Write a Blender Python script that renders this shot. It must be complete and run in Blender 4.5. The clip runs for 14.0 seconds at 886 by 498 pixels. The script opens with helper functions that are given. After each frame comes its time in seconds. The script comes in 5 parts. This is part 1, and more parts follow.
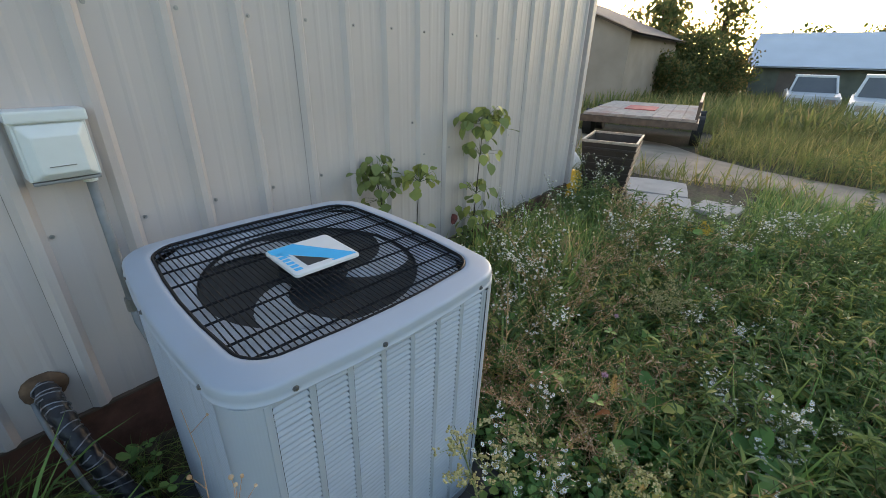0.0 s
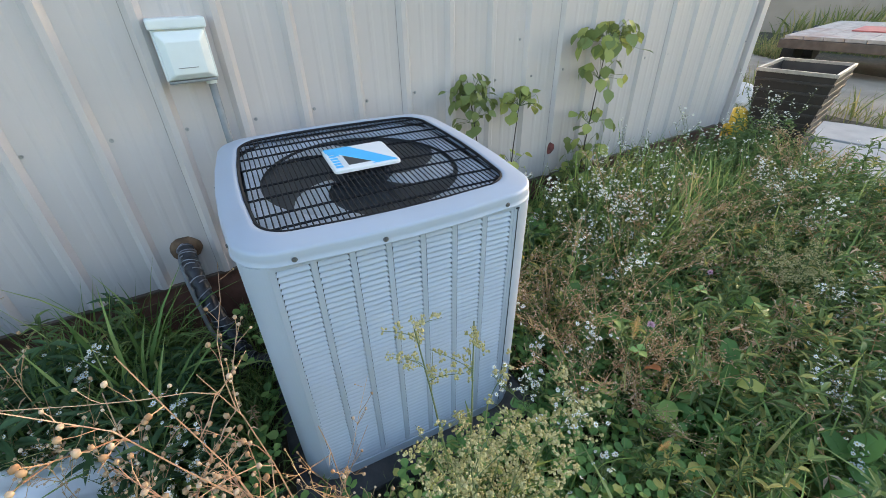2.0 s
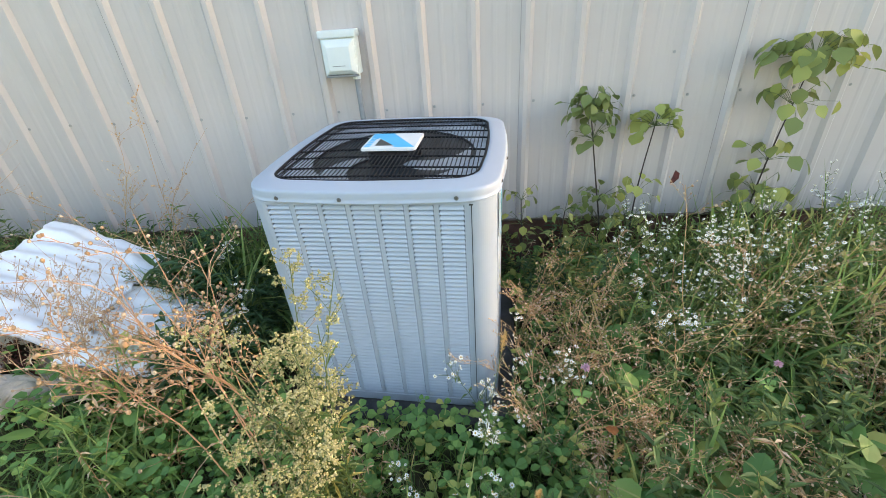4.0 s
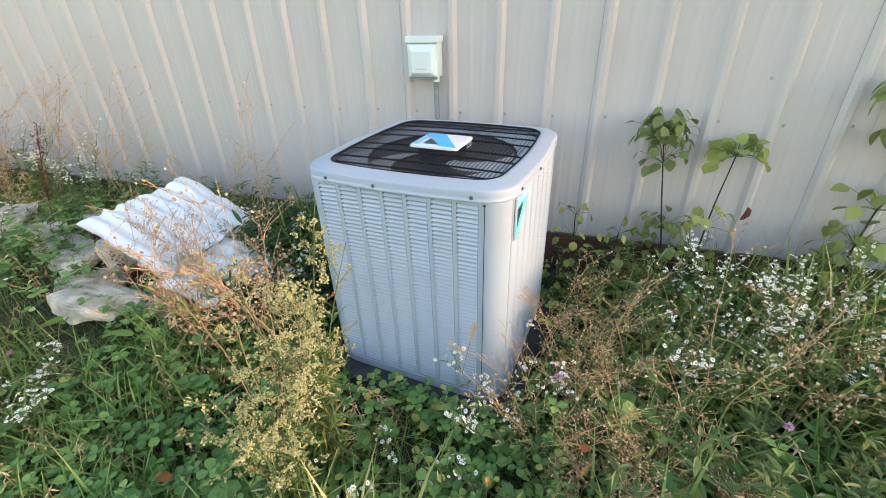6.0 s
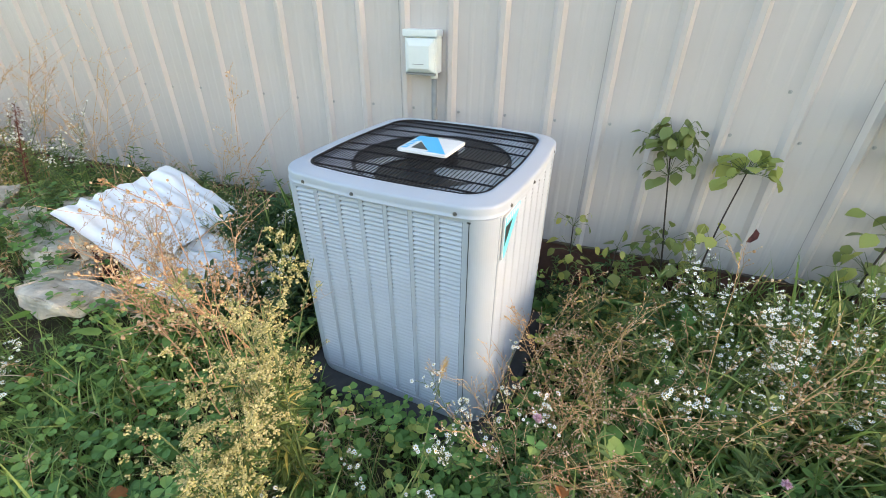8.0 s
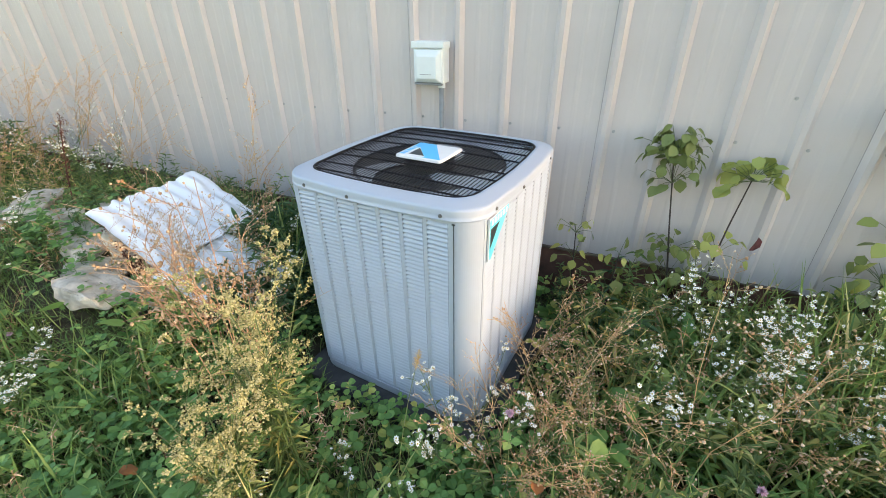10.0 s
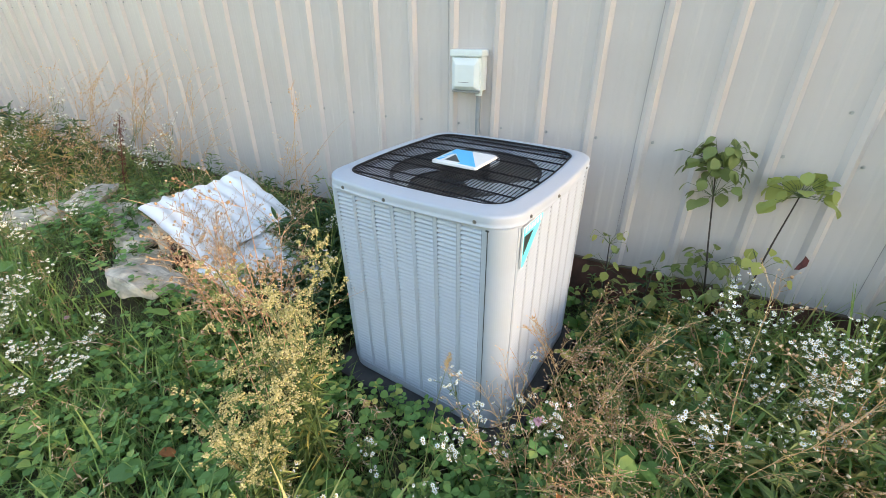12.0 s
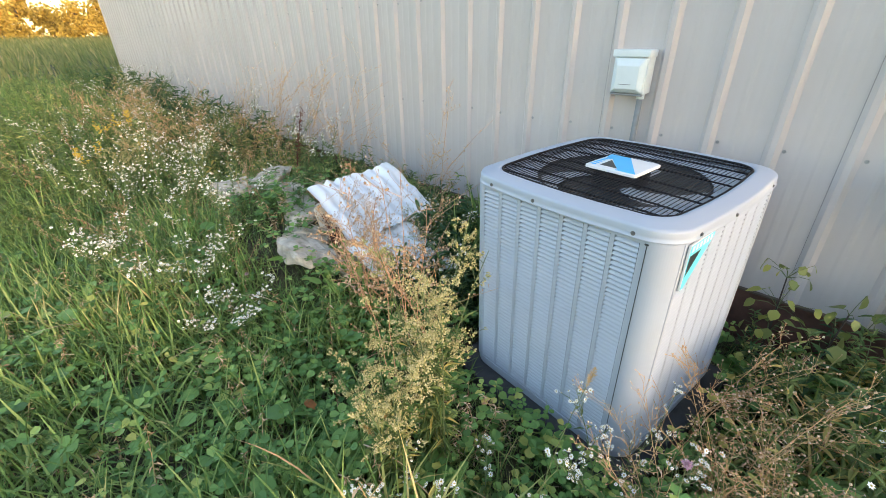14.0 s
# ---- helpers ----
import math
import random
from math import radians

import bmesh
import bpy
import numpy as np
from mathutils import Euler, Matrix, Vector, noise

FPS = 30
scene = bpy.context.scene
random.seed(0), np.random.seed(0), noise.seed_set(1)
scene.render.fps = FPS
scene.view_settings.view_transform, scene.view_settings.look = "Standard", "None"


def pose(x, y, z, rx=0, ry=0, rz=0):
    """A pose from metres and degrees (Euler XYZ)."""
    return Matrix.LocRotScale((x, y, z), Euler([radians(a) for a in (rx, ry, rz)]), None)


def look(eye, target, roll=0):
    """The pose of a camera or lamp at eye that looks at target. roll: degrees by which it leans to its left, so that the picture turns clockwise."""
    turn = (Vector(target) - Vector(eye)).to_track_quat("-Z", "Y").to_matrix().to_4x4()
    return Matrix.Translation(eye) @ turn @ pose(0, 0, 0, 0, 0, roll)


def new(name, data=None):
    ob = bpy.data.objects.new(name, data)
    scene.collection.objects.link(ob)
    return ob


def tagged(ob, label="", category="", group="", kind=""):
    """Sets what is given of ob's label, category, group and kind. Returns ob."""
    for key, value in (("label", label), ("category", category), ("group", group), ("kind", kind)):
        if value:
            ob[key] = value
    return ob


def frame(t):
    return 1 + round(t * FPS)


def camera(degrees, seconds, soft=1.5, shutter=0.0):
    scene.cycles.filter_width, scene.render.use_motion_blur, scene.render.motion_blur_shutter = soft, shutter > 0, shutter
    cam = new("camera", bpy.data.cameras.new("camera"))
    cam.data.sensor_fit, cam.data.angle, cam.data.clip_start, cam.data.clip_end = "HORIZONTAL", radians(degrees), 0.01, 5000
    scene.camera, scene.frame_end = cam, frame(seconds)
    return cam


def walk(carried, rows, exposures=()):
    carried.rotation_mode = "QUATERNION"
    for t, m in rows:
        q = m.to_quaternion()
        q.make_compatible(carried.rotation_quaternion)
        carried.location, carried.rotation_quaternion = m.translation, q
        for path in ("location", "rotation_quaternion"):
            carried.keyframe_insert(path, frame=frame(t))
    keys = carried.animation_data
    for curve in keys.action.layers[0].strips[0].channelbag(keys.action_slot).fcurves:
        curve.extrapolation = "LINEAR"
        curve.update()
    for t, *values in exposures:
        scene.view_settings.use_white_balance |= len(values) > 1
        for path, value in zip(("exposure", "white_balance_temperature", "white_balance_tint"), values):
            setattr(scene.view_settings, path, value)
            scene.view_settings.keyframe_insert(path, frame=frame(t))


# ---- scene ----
cam = camera(93.6, 14.0, soft=0.85)
PATH = [
    (0, (-0.388, -1.54, 1.372), (1.04, -0.416, 0.538), 1.4),
    (0.5, (-0.417, -1.414, 1.338), (0.807, -0.163, 0.369), 1.5),
    (1, (-0.406, -1.462, 1.344), (0.742, -0.192, 0.31), 2.1),
    (1.5, (-0.32, -1.696, 1.34), (0.695, -0.377, 0.231), 0.7),
    (2, (-0.214, -1.735, 1.31), (0.642, -0.29, 0.225), -1.5),
    (2.5, (-0.062, -1.774, 1.303), (0.532, -0.21, 0.207), -4.1),
    (2.7, (0.023, -1.834, 1.281), (0.518, -0.229, 0.196), -4.7),
    (4.8, (0.582, -2.045, 1.274), (0.13, -0.356, 0.303), -2.7),
    (5, (0.631, -2.053, 1.275), (0.125, -0.38, 0.302), -2.6),
    (5.5, (0.654, -2.077, 1.28), (0.082, -0.42, 0.316), -2.2),
    (6, (0.624, -2.076, 1.284), (0.039, -0.42, 0.328), -1.6),
    (6.5, (0.655, -2.057, 1.287), (0.094, -0.39, 0.334), -0.5),
    (7, (0.619, -2.005, 1.281), (0.086, -0.346, 0.3), 0.7),
    (7.5, (0.559, -1.95, 1.291), (0.021, -0.301, 0.295), 1.3),
    (8, (0.643, -1.953, 1.304), (0.051, -0.322, 0.309), 0.8),
    (10.5, (0.76, -1.96, 1.31), (0.033, -0.36, 0.356), -0.1),
    (11, (0.76, -1.961, 1.311), (0.022, -0.363, 0.362), 0.1),
    (11.5, (0.76, -1.966, 1.312), (-0.013, -0.379, 0.372), 0.2),
    (12, (0.752, -1.979, 1.314), (-0.092, -0.425, 0.38), -0.0),
    (12.5, (0.737, -1.988, 1.313), (-0.204, -0.487, 0.385), -0.3),
    (13, (0.719, -1.993, 1.313), (-0.331, -0.564, 0.388), -0.5),
    (13.5, (0.706, -2.0, 1.307), (-0.47, -0.671, 0.386), -0.8),
    (14, (0.69, -2.024, 1.304), (-0.596, -0.799, 0.385), -1.0),
]
walk(cam, [(t, look(e, g, r)) for t, e, g, r in PATH],
     exposures=((0, 1.80, 6480, 16), (0.7, 2.18, 6560, 16), (1.5, 2.34, 6300, 16), (2.7, 2.56, 6400, 16), (5, 2.65, 6780, 16), (12, 2.62, 6780, 16), (14, 2.54, 6600, 16)))

# ---- world and light ----
SUN_AZ, SUN_EL = 6.0, 8.0
world = bpy.data.worlds.new("world")
scene.world = world
world.use_nodes = True
wn = world.node_tree.nodes
sky = wn.new("ShaderNodeTexSky")
sky.sky_type = "NISHITA"
sky.sun_disc = False
sky.sun_elevation = radians(SUN_EL)
sky.sun_rotation = radians(90 - SUN_AZ)
sky.air_density, sky.dust_density, sky.ozone_density = 1.0, 1.0, 1.0
wn["Background"].inputs["Strength"].default_value = 0.15
world.node_tree.links.new(sky.outputs[0], wn["Background"].inputs["Color"])

sun = new("sun", bpy.data.lights.new("sun", "SUN"))
sun.data.energy = 0.65
sun.data.angle = radians(6)
sun.data.color = (1.0, 0.78, 0.54)
_d = Vector((math.cos(radians(SUN_AZ)) * math.cos(radians(SUN_EL)), math.sin(radians(SUN_AZ)) * math.cos(radians(SUN_EL)), math.sin(radians(SUN_EL))))
sun.matrix_world = look(_d * 50, (0, 0, 0))


# ---- materials ----
def material(name, color, rough=0.6, metal=0.0, var=0.12, scale=8.0, bump=0.0, bump_scale=120.0, stain=None, stain_amount=0.3, stain_scale=2.0, spec=0.5):
    """A plain surface with two scales of variation, an optional stain colour and fine relief."""
    m = bpy.data.materials.new(name)
    m.use_nodes = True
    nt = m.node_tree
    b = nt.nodes["Principled BSDF"]
    b.inputs["Roughness"].default_value = rough
    b.inputs["Metallic"].default_value = metal
    b.inputs["Specular IOR Level"].default_value = spec
    geo = nt.nodes.new("ShaderNodeNewGeometry")
    n1 = nt.nodes.new("ShaderNodeTexNoise")
    n1.inputs["Scale"].default_value = scale
    n1.inputs["Detail"].default_value = 5
    nt.links.new(geo.outputs["Position"], n1.inputs["Vector"])
    ramp = nt.nodes.new("ShaderNodeValToRGB")
    ramp.color_ramp.elements[0].position, ramp.color_ramp.elements[1].position = 0.3, 0.7
    ramp.color_ramp.elements[0].color = (*[max(0, c * (1 - var)) for c in color], 1)
    ramp.color_ramp.elements[1].color = (*[min(1, c * (1 + var)) for c in color], 1)
    nt.links.new(n1.outputs["Fac"], ramp.inputs["Fac"])
    out = ramp.outputs["Color"]
    if stain:
        n2 = nt.nodes.new("ShaderNodeTexNoise")
        n2.inputs["Scale"].default_value = stain_scale
        n2.inputs["Detail"].default_value = 7
        n2.inputs["Roughness"].default_value = 0.65
        nt.links.new(geo.outputs["Position"], n2.inputs["Vector"])
        r2 = nt.nodes.new("ShaderNodeValToRGB")
        r2.color_ramp.elements[0].position, r2.color_ramp.elements[1].position = 0.48, 0.72
        r2.color_ramp.elements[0].color = (0, 0, 0, 1)
        r2.color_ramp.elements[1].color = (stain_amount, stain_amount, stain_amount, 1)
        nt.links.new(n2.outputs["Fac"], r2.inputs["Fac"])
        mix = nt.nodes.new("ShaderNodeMix")
        mix.data_type = "RGBA"
        nt.links.new(r2.outputs["Color"], mix.inputs[0])
        nt.links.new(out, mix.inputs[6])
        mix.inputs[7].default_value = (*stain, 1)
        out = mix.outputs[2]
    nt.links.new(out, b.inputs["Base Color"])
    if bump:
        n3 = nt.nodes.new("ShaderNodeTexNoise")
        n3.inputs["Scale"].default_value = bump_scale
        n3.inputs["Detail"].default_value = 4
        nt.links.new(geo.outputs["Position"], n3.inputs["Vector"])
        bp = nt.nodes.new("ShaderNodeBump")
        bp.inputs["Strength"].default_value = bump
        bp.inputs["Distance"].default_value = 0.004
        nt.links.new(n3.outputs["Fac"], bp.inputs["Height"])
        nt.links.new(bp.outputs["Normal"], b.inputs["Normal"])
    return m


def leafy(name, colors, rough=0.55, translucent=0.3, seed_scale=1.0, gain=1.0, warm=1.0):
    """Foliage: each leaf takes its own colour from the ramp; part of the light passes through."""
    m = bpy.data.materials.new(name)
    m.use_nodes = True
    nt = m.node_tree
    b = nt.nodes["Principled BSDF"]
    b.inputs["Roughness"].default_value = rough
    b.inputs["Specular IOR Level"].default_value = 0.35
    geo = nt.nodes.new("ShaderNodeNewGeometry")
    n = nt.nodes.new("ShaderNodeTexNoise")
    n.inputs["Scale"].default_value = 1.6 * seed_scale
    n.inputs["Detail"].default_value = 3
    nt.links.new(geo.outputs["Position"], n.inputs["Vector"])
    mixv = nt.nodes.new("ShaderNodeMath")
    mixv.operation = "MULTIPLY_ADD"
    mixv.inputs[1].default_value = 0.75
    nt.links.new(geo.outputs["Random Per Island"], mixv.inputs[0])
    sub = nt.nodes.new("ShaderNodeMath")
    sub.operation = "MULTIPLY_ADD"
    sub.inputs[1].default_value, sub.inputs[2].default_value = 0.9, -0.32
    nt.links.new(n.outputs["Fac"], sub.inputs[0])
    nt.links.new(sub.outputs[0], mixv.inputs[2])
    ramp = nt.nodes.new("ShaderNodeValToRGB")
    els = ramp.color_ramp.elements
    while len(els) < len(colors):
        els.new(0.5)
    for i, (p, c) in enumerate(colors):
        g = 0.3 * c[0] + 0.6 * c[1] + 0.1 * c[2]
        els[i].position, els[i].color = p, (*[min(0.9, gain * (0.92 * v + 0.08 * g) * k) for v, k in zip(c, (warm, 1.0, 1.0 / warm))], 1)
    nt.links.new(mixv.outputs[0], ramp.inputs["Fac"])
    nt.links.new(ramp.outputs["Color"], b.inputs["Base Color"])
    if translucent:
        tr = nt.nodes.new("ShaderNodeBsdfTranslucent")
        mx = nt.nodes.new("ShaderNodeMixShader")
        mx.inputs[0].default_value = translucent
        nt.links.new(ramp.outputs["Color"], tr.inputs["Color"])
        nt.links.new(b.outputs[0], mx.inputs[1])
        nt.links.new(tr.outputs[0], mx.inputs[2])
        nt.links.new(mx.outputs[0], nt.nodes["Material Output"].inputs["Surface"])
    return m


M_WALL = material("painted_steel_siding", (0.512, 0.463, 0.448), 0.42, 0, 0.035, 1.4, 0.04, 9.0, (0.36, 0.33, 0.30), 0.22, 1.1)
M_SEAM = material("shadowed_lap_edge", (0.21, 0.19, 0.18), 0.7, 0, 0.2, 20)
M_SCREWHEAD = material("galvanised_screw", (0.35, 0.35, 0.35), 0.4, 0.8, 0.1, 60)
M_BOARD = material("red_brown_board", (0.135, 0.062, 0.045), 0.85, 0, 0.35, 14, 0.5, 60, (0.04, 0.03, 0.02), 0.6, 4)
M_AC = material("grey_powder_coat", (0.375, 0.425, 0.505), 0.42, 0, 0.025, 5, 0.03, 500, (0.42, 0.40, 0.36), 0.18, 6)
# same coat, lightened for the sky light that the tilted slats catch
M_SLAT = material("grey_louver_paint", (0.40, 0.455, 0.545), 0.40, 0, 0.03, 9)
# coil colour darkened to put shade into the louver gaps
M_COIL = material("dark_coil_fins", (0.045, 0.046, 0.049), 0.6, 0.4, 0.3, 60)
M_BLACK = material("black_wire_coating", (0.010, 0.010, 0.012), 0.6, 0, 0.25, 30, spec=0.25)
M_DARKPL = material("dark_fan_plastic", (0.03, 0.03, 0.033), 0.5, 0, 0.2, 20)
# inner face of the same coil, lightened for daylight falling through the grille
M_FINS = material("aluminium_coil_inside", (0.55, 0.56, 0.58), 0.55, 0.1, 0.2, 50)
M_BLADE = material("grey_fan_blade_metal", (0.55, 0.565, 0.59), 0.4, 0.2, 0.15, 14)
M_SHROUD = material("grey_shroud_metal", (0.56, 0.58, 0.62), 0.5, 0, 0.2, 14)
M_PAN = material("dusty_pan_metal", (0.22, 0.22, 0.21), 0.6, 0.2, 0.3, 16)
M_WHITE = material("white_plastic", (0.74, 0.75, 0.76), 0.35, 0, 0.02, 20)
M_BLUE = material("sky_blue_print", (0.05, 0.47, 0.86), 0.4, 0, 0.03, 20)
M_CYAN = material("pale_cyan_print", (0.12, 0.66, 0.82), 0.4, 0, 0.03, 20)
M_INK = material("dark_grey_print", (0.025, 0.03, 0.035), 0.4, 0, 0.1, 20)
M_BOX = material("pale_grey_plastic_box", (0.66, 0.71, 0.72), 0.38, 0, 0.025, 20)
M_CONDUIT = material("grey_pvc_conduit", (0.20, 0.21, 0.22), 0.5, 0, 0.1, 30)
M_TAPE = material("black_pipe_insulation", (0.018, 0.018, 0.022), 0.38, 0, 0.4, 40, 0.5, 90)
M_TAPE2 = material("silver_tape_edge", (0.24, 0.245, 0.27), 0.4, 0.2, 0.3, 60)
M_HOLE = material("rusty_hole_trim", (0.14, 0.085, 0.05), 0.9, 0, 0.4, 30, 0.6, 80)
M_PAD = material("dark_composite_pad", (0.055, 0.055, 0.058), 0.75, 0, 0.3, 18, 0.4, 120, (0.12, 0.10, 0.08), 0.5, 5)
M_SHEET = material("white_painted_sheet", (0.82, 0.83, 0.86), 0.45, 0, 0.04, 7, 0.1, 60, (0.55, 0.48, 0.42), 0.3, 9)
M_STONE = material("pale_broken_stone", (0.52, 0.46, 0.38), 0.95, 0, 0.35, 16, 1.0, 60, (0.20, 0.17, 0.12), 0.6, 7)
M_SLAB = material("pale_concrete", (0.42, 0.395, 0.36), 0.9, 0, 0.12, 6, 0.5, 70, (0.28, 0.26, 0.22), 0.6, 3)
M_SOIL = material("soil_and_litter", (0.065, 0.052, 0.030), 0.95, 0, 0.55, 22, 1.0, 60, (0.07, 0.085, 0.028), 0.9, 2.2)
M_DIRT = material("sandy_drive", (0.33, 0.26, 0.19), 0.95, 0, 0.2, 3, 0.8, 40, (0.22, 0.18, 0.12), 0.6, 1.2)
M_BIN = material("dark_brown_plastic", (0.035, 0.026, 0.022), 0.55, 0, 0.2, 15)
M_RIMLIGHT = material("worn_bin_rim", (0.35, 0.30, 0.25), 0.5, 0, 0.2, 25)
M_SACK = material("white_woven_sack", (0.60, 0.57, 0.53), 0.8, 0, 0.12, 9, 0.6, 90)
M_PLANK = material("weathered_deck", (0.42, 0.36, 0.31), 0.85, 0, 0.2, 10, 0.4, 60, (0.35, 0.12, 0.09), 0.5, 1.2)
M_STEEL = material("brown_painted_steel", (0.12, 0.085, 0.065), 0.6, 0.2, 0.25, 10)
M_ROOF = material("pale_metal_roof", (0.52, 0.56, 0.60), 0.5, 0.1, 0.06, 0.7)
M_BARN = material("green_grey_barn_wall", (0.10, 0.11, 0.09), 0.8, 0, 0.2, 2)
M_SHED = material("tan_shed_wall", (0.34, 0.27, 0.21), 0.8, 0, 0.1, 1.5)
M_SHEDROOF = material("brown_shed_roof", (0.12, 0.095, 0.08), 0.7, 0, 0.15, 2)
M_CAR = material("white_car_paint", (0.62, 0.62, 0.62), 0.3, 0, 0.03, 3)
M_GLASSDK = material("tinted_car_glass", (0.12, 0.125, 0.13), 0.15, 0, 0.05, 3)
M_TYRE = material("tyre_rubber", (0.02, 0.02, 0.02), 0.8, 0, 0.2, 20)
M_BARK = material("grey_brown_bark", (0.10, 0.075, 0.055), 0.95, 0, 0.3, 20, 0.8, 60)
M_YELLOWBAG = material("yellow_plastic", (0.65, 0.42, 0.03), 0.5, 0, 0.1, 10)
M_LEAFLITTER = material("orange_dead_leaf", (0.38, 0.14, 0.04), 0.7, 0, 0.3, 40)

L_GRASS = leafy("grass_blades", [(0.0, (0.035, 0.075, 0.020)), (0.35, (0.055, 0.115, 0.030)), (0.62, (0.085, 0.150, 0.040)), (0.85, (0.14, 0.19, 0.06)), (1.0, (0.30, 0.25, 0.12))], gain=2.3, warm=1.15)
L_FARGRASS = leafy("far_field_grass", [(0.0, (0.055, 0.085, 0.030)), (0.45, (0.10, 0.135, 0.045)), (0.75, (0.16, 0.17, 0.065)), (1.0, (0.26, 0.22, 0.11))], translucent=0.6, gain=1.75, warm=1.18)
L_CLOVER = leafy("clover_leaves", [(0.0, (0.028, 0.075, 0.022)), (0.5, (0.050, 0.125, 0.034)), (0.75, (0.085, 0.17, 0.045)), (1.0, (0.22, 0.22, 0.06))], gain=2.6, warm=1.18)
L_WEED = leafy("weed_leaves", [(0.0, (0.030, 0.060, 0.024)), (0.45, (0.050, 0.095, 0.032)), (0.8, (0.085, 0.135, 0.045)), (1.0, (0.23, 0.22, 0.07))], gain=2.15, warm=1.2)
L_DARK = leafy("dark_weed_leaves", [(0.0, (0.018, 0.045, 0.020)), (0.6, (0.032, 0.075, 0.030)), (1.0, (0.06, 0.11, 0.04))], gain=1.9, warm=1.1)
L_SAP = leafy("sapling_leaves", [(0.0, (0.070, 0.115, 0.035)), (0.4, (0.13, 0.19, 0.055)), (0.7, (0.24, 0.28, 0.07)), (1.0, (0.42, 0.36, 0.09))], 0.5, 0.35, gain=1.75, warm=1.16)
L_SAPGREEN = leafy("green_sapling_leaves", [(0.0, (0.050, 0.085, 0.035)), (0.6, (0.085, 0.14, 0.05)), (1.0, (0.17, 0.21, 0.07))], 0.5, 0.3, gain=1.85, warm=1.3)
L_DRY = leafy("dry_stems", [(0.0, (0.30, 0.15, 0.06)), (0.5, (0.48, 0.28, 0.12)), (1.0, (0.66, 0.46, 0.23))], 0.8, 0.1)
L_RUST = leafy("rusty_dry_stems", [(0.0, (0.32, 0.16, 0.085)), (0.5, (0.50, 0.28, 0.15)), (1.0, (0.64, 0.44, 0.27))], 0.8, 0.1)
L_DRYBUD = leafy("dry_buds", [(0.0, (0.40, 0.21, 0.09)), (0.5, (0.58, 0.38, 0.21)), (1.0, (0.74, 0.60, 0.44))], 0.8, 0.2)
L_RED = leafy("rusty_dock_seed", [(0.0, (0.07, 0.022, 0.016)), (0.6, (0.13, 0.04, 0.025)), (1.0, (0.22, 0.09, 0.05))], 0.8, 0.1)
L_PLUME = leafy("yellow_seed_plume", [(0.0, (0.27, 0.27, 0.09)), (0.5, (0.45, 0.41, 0.16)), (1.0, (0.66, 0.58, 0.30))], 0.8, 0.2, 4)
L_PETAL = leafy("white_petals", [(0.0, (0.80, 0.80, 0.76)), (1.0, (0.90, 0.90, 0.87))], 0.6, 0.2)
L_EYE = leafy("yellow_flower_eye", [(0.0, (0.48, 0.34, 0.05)), (1.0, (0.62, 0.48, 0.10))], 0.7, 0.0)
L_GOLD = leafy("goldenrod_bloom", [(0.0, (0.55, 0.36, 0.02)), (1.0, (0.78, 0.58, 0.04))], 0.7, 0.2)
L_FOX = leafy("foxtail_bristle", [(0.0, (0.42, 0.25, 0.07)), (1.0, (0.66, 0.45, 0.16))], 0.7, 0.3)
L_PINK = leafy("pink_clover_bloom", [(0.0, (0.50, 0.26, 0.36)), (1.0, (0.70, 0.50, 0.56))], 0.7, 0.2)
L_STEM = leafy("green_stems", [(0.0, (0.055, 0.085, 0.030)), (0.7, (0.11, 0.14, 0.05)), (1.0, (0.20, 0.17, 0.08))], 0.7, 0.0, gain=1.2)
L_DKSTEM = leafy("dark_sapling_stem", [(0.0, (0.030, 0.022, 0.020)), (1.0, (0.075, 0.055, 0.045))], 0.7, 0.0)
# low sun on the far trees is put into this golden leaf colour
L_SUNLIT = leafy("autumn_tree_leaves", [(0.0, (0.22, 0.15, 0.02)), (0.5, (0.46, 0.30, 0.035)), (1.0, (0.68, 0.48, 0.07))], 0.7, 0.4, 0.2)
L_TREE = leafy("far_tree_leaves", [(0.0, (0.05, 0.075, 0.025)), (0.6, (0.10, 0.12, 0.035)), (1.0, (0.26, 0.17, 0.05))], 0.7, 0.6, 0.2, gain=1.3)

# ---- geometry helpers ----
rng = np.random.default_rng(7)


def mesh_of(name, V, F, mats, mi=None, smooth=False):
    """A mesh from arrays of places and triangles."""
    V = np.ascontiguousarray(V, dtype=np.float32)
    F = np.ascontiguousarray(F, dtype=np.int32)
    me = bpy.data.meshes.new(name)
    me.vertices.add(len(V))
    me.vertices.foreach_set("co", V.ravel())
    me.loops.add(F.size)
    me.loops.foreach_set("vertex_index", F.ravel())
    me.polygons.add(len(F))
    me.polygons.foreach_set("loop_start", np.arange(0, F.size, 3, dtype=np.int32))
    for m in mats if isinstance(mats, (list, tuple)) else [mats]:
        me.materials.append(m)
    if mi is not None:
        me.polygons.foreach_set("material_index", np.asarray(mi, dtype=np.int32))
    me.polygons.foreach_set("use_smooth", np.full(len(F), smooth, dtype=bool))
    me.update(calc_edges=True)
    return me


def part(name, bm, mat, parent, label="", smooth=False):
    """Links a bmesh as one mesh object under a thing."""
    me = bpy.data.meshes.new(name)
    bm.normal_update()
    bm.to_mesh(me)
    bm.free()
    me.materials.append(mat)
    if smooth:
        me.polygons.foreach_set("use_smooth", np.ones(len(me.polygons), dtype=bool))
    ob = new(name, me)
    ob.parent = parent
    return tagged(ob, label)


def part_arr(name, soup, mat, parent, label="", kind="", smooth=False):
    ob = new(name, mesh_of(name, soup[0], soup[1], mat, None, smooth))
    ob.parent = parent
    return tagged(ob, label, kind=kind)


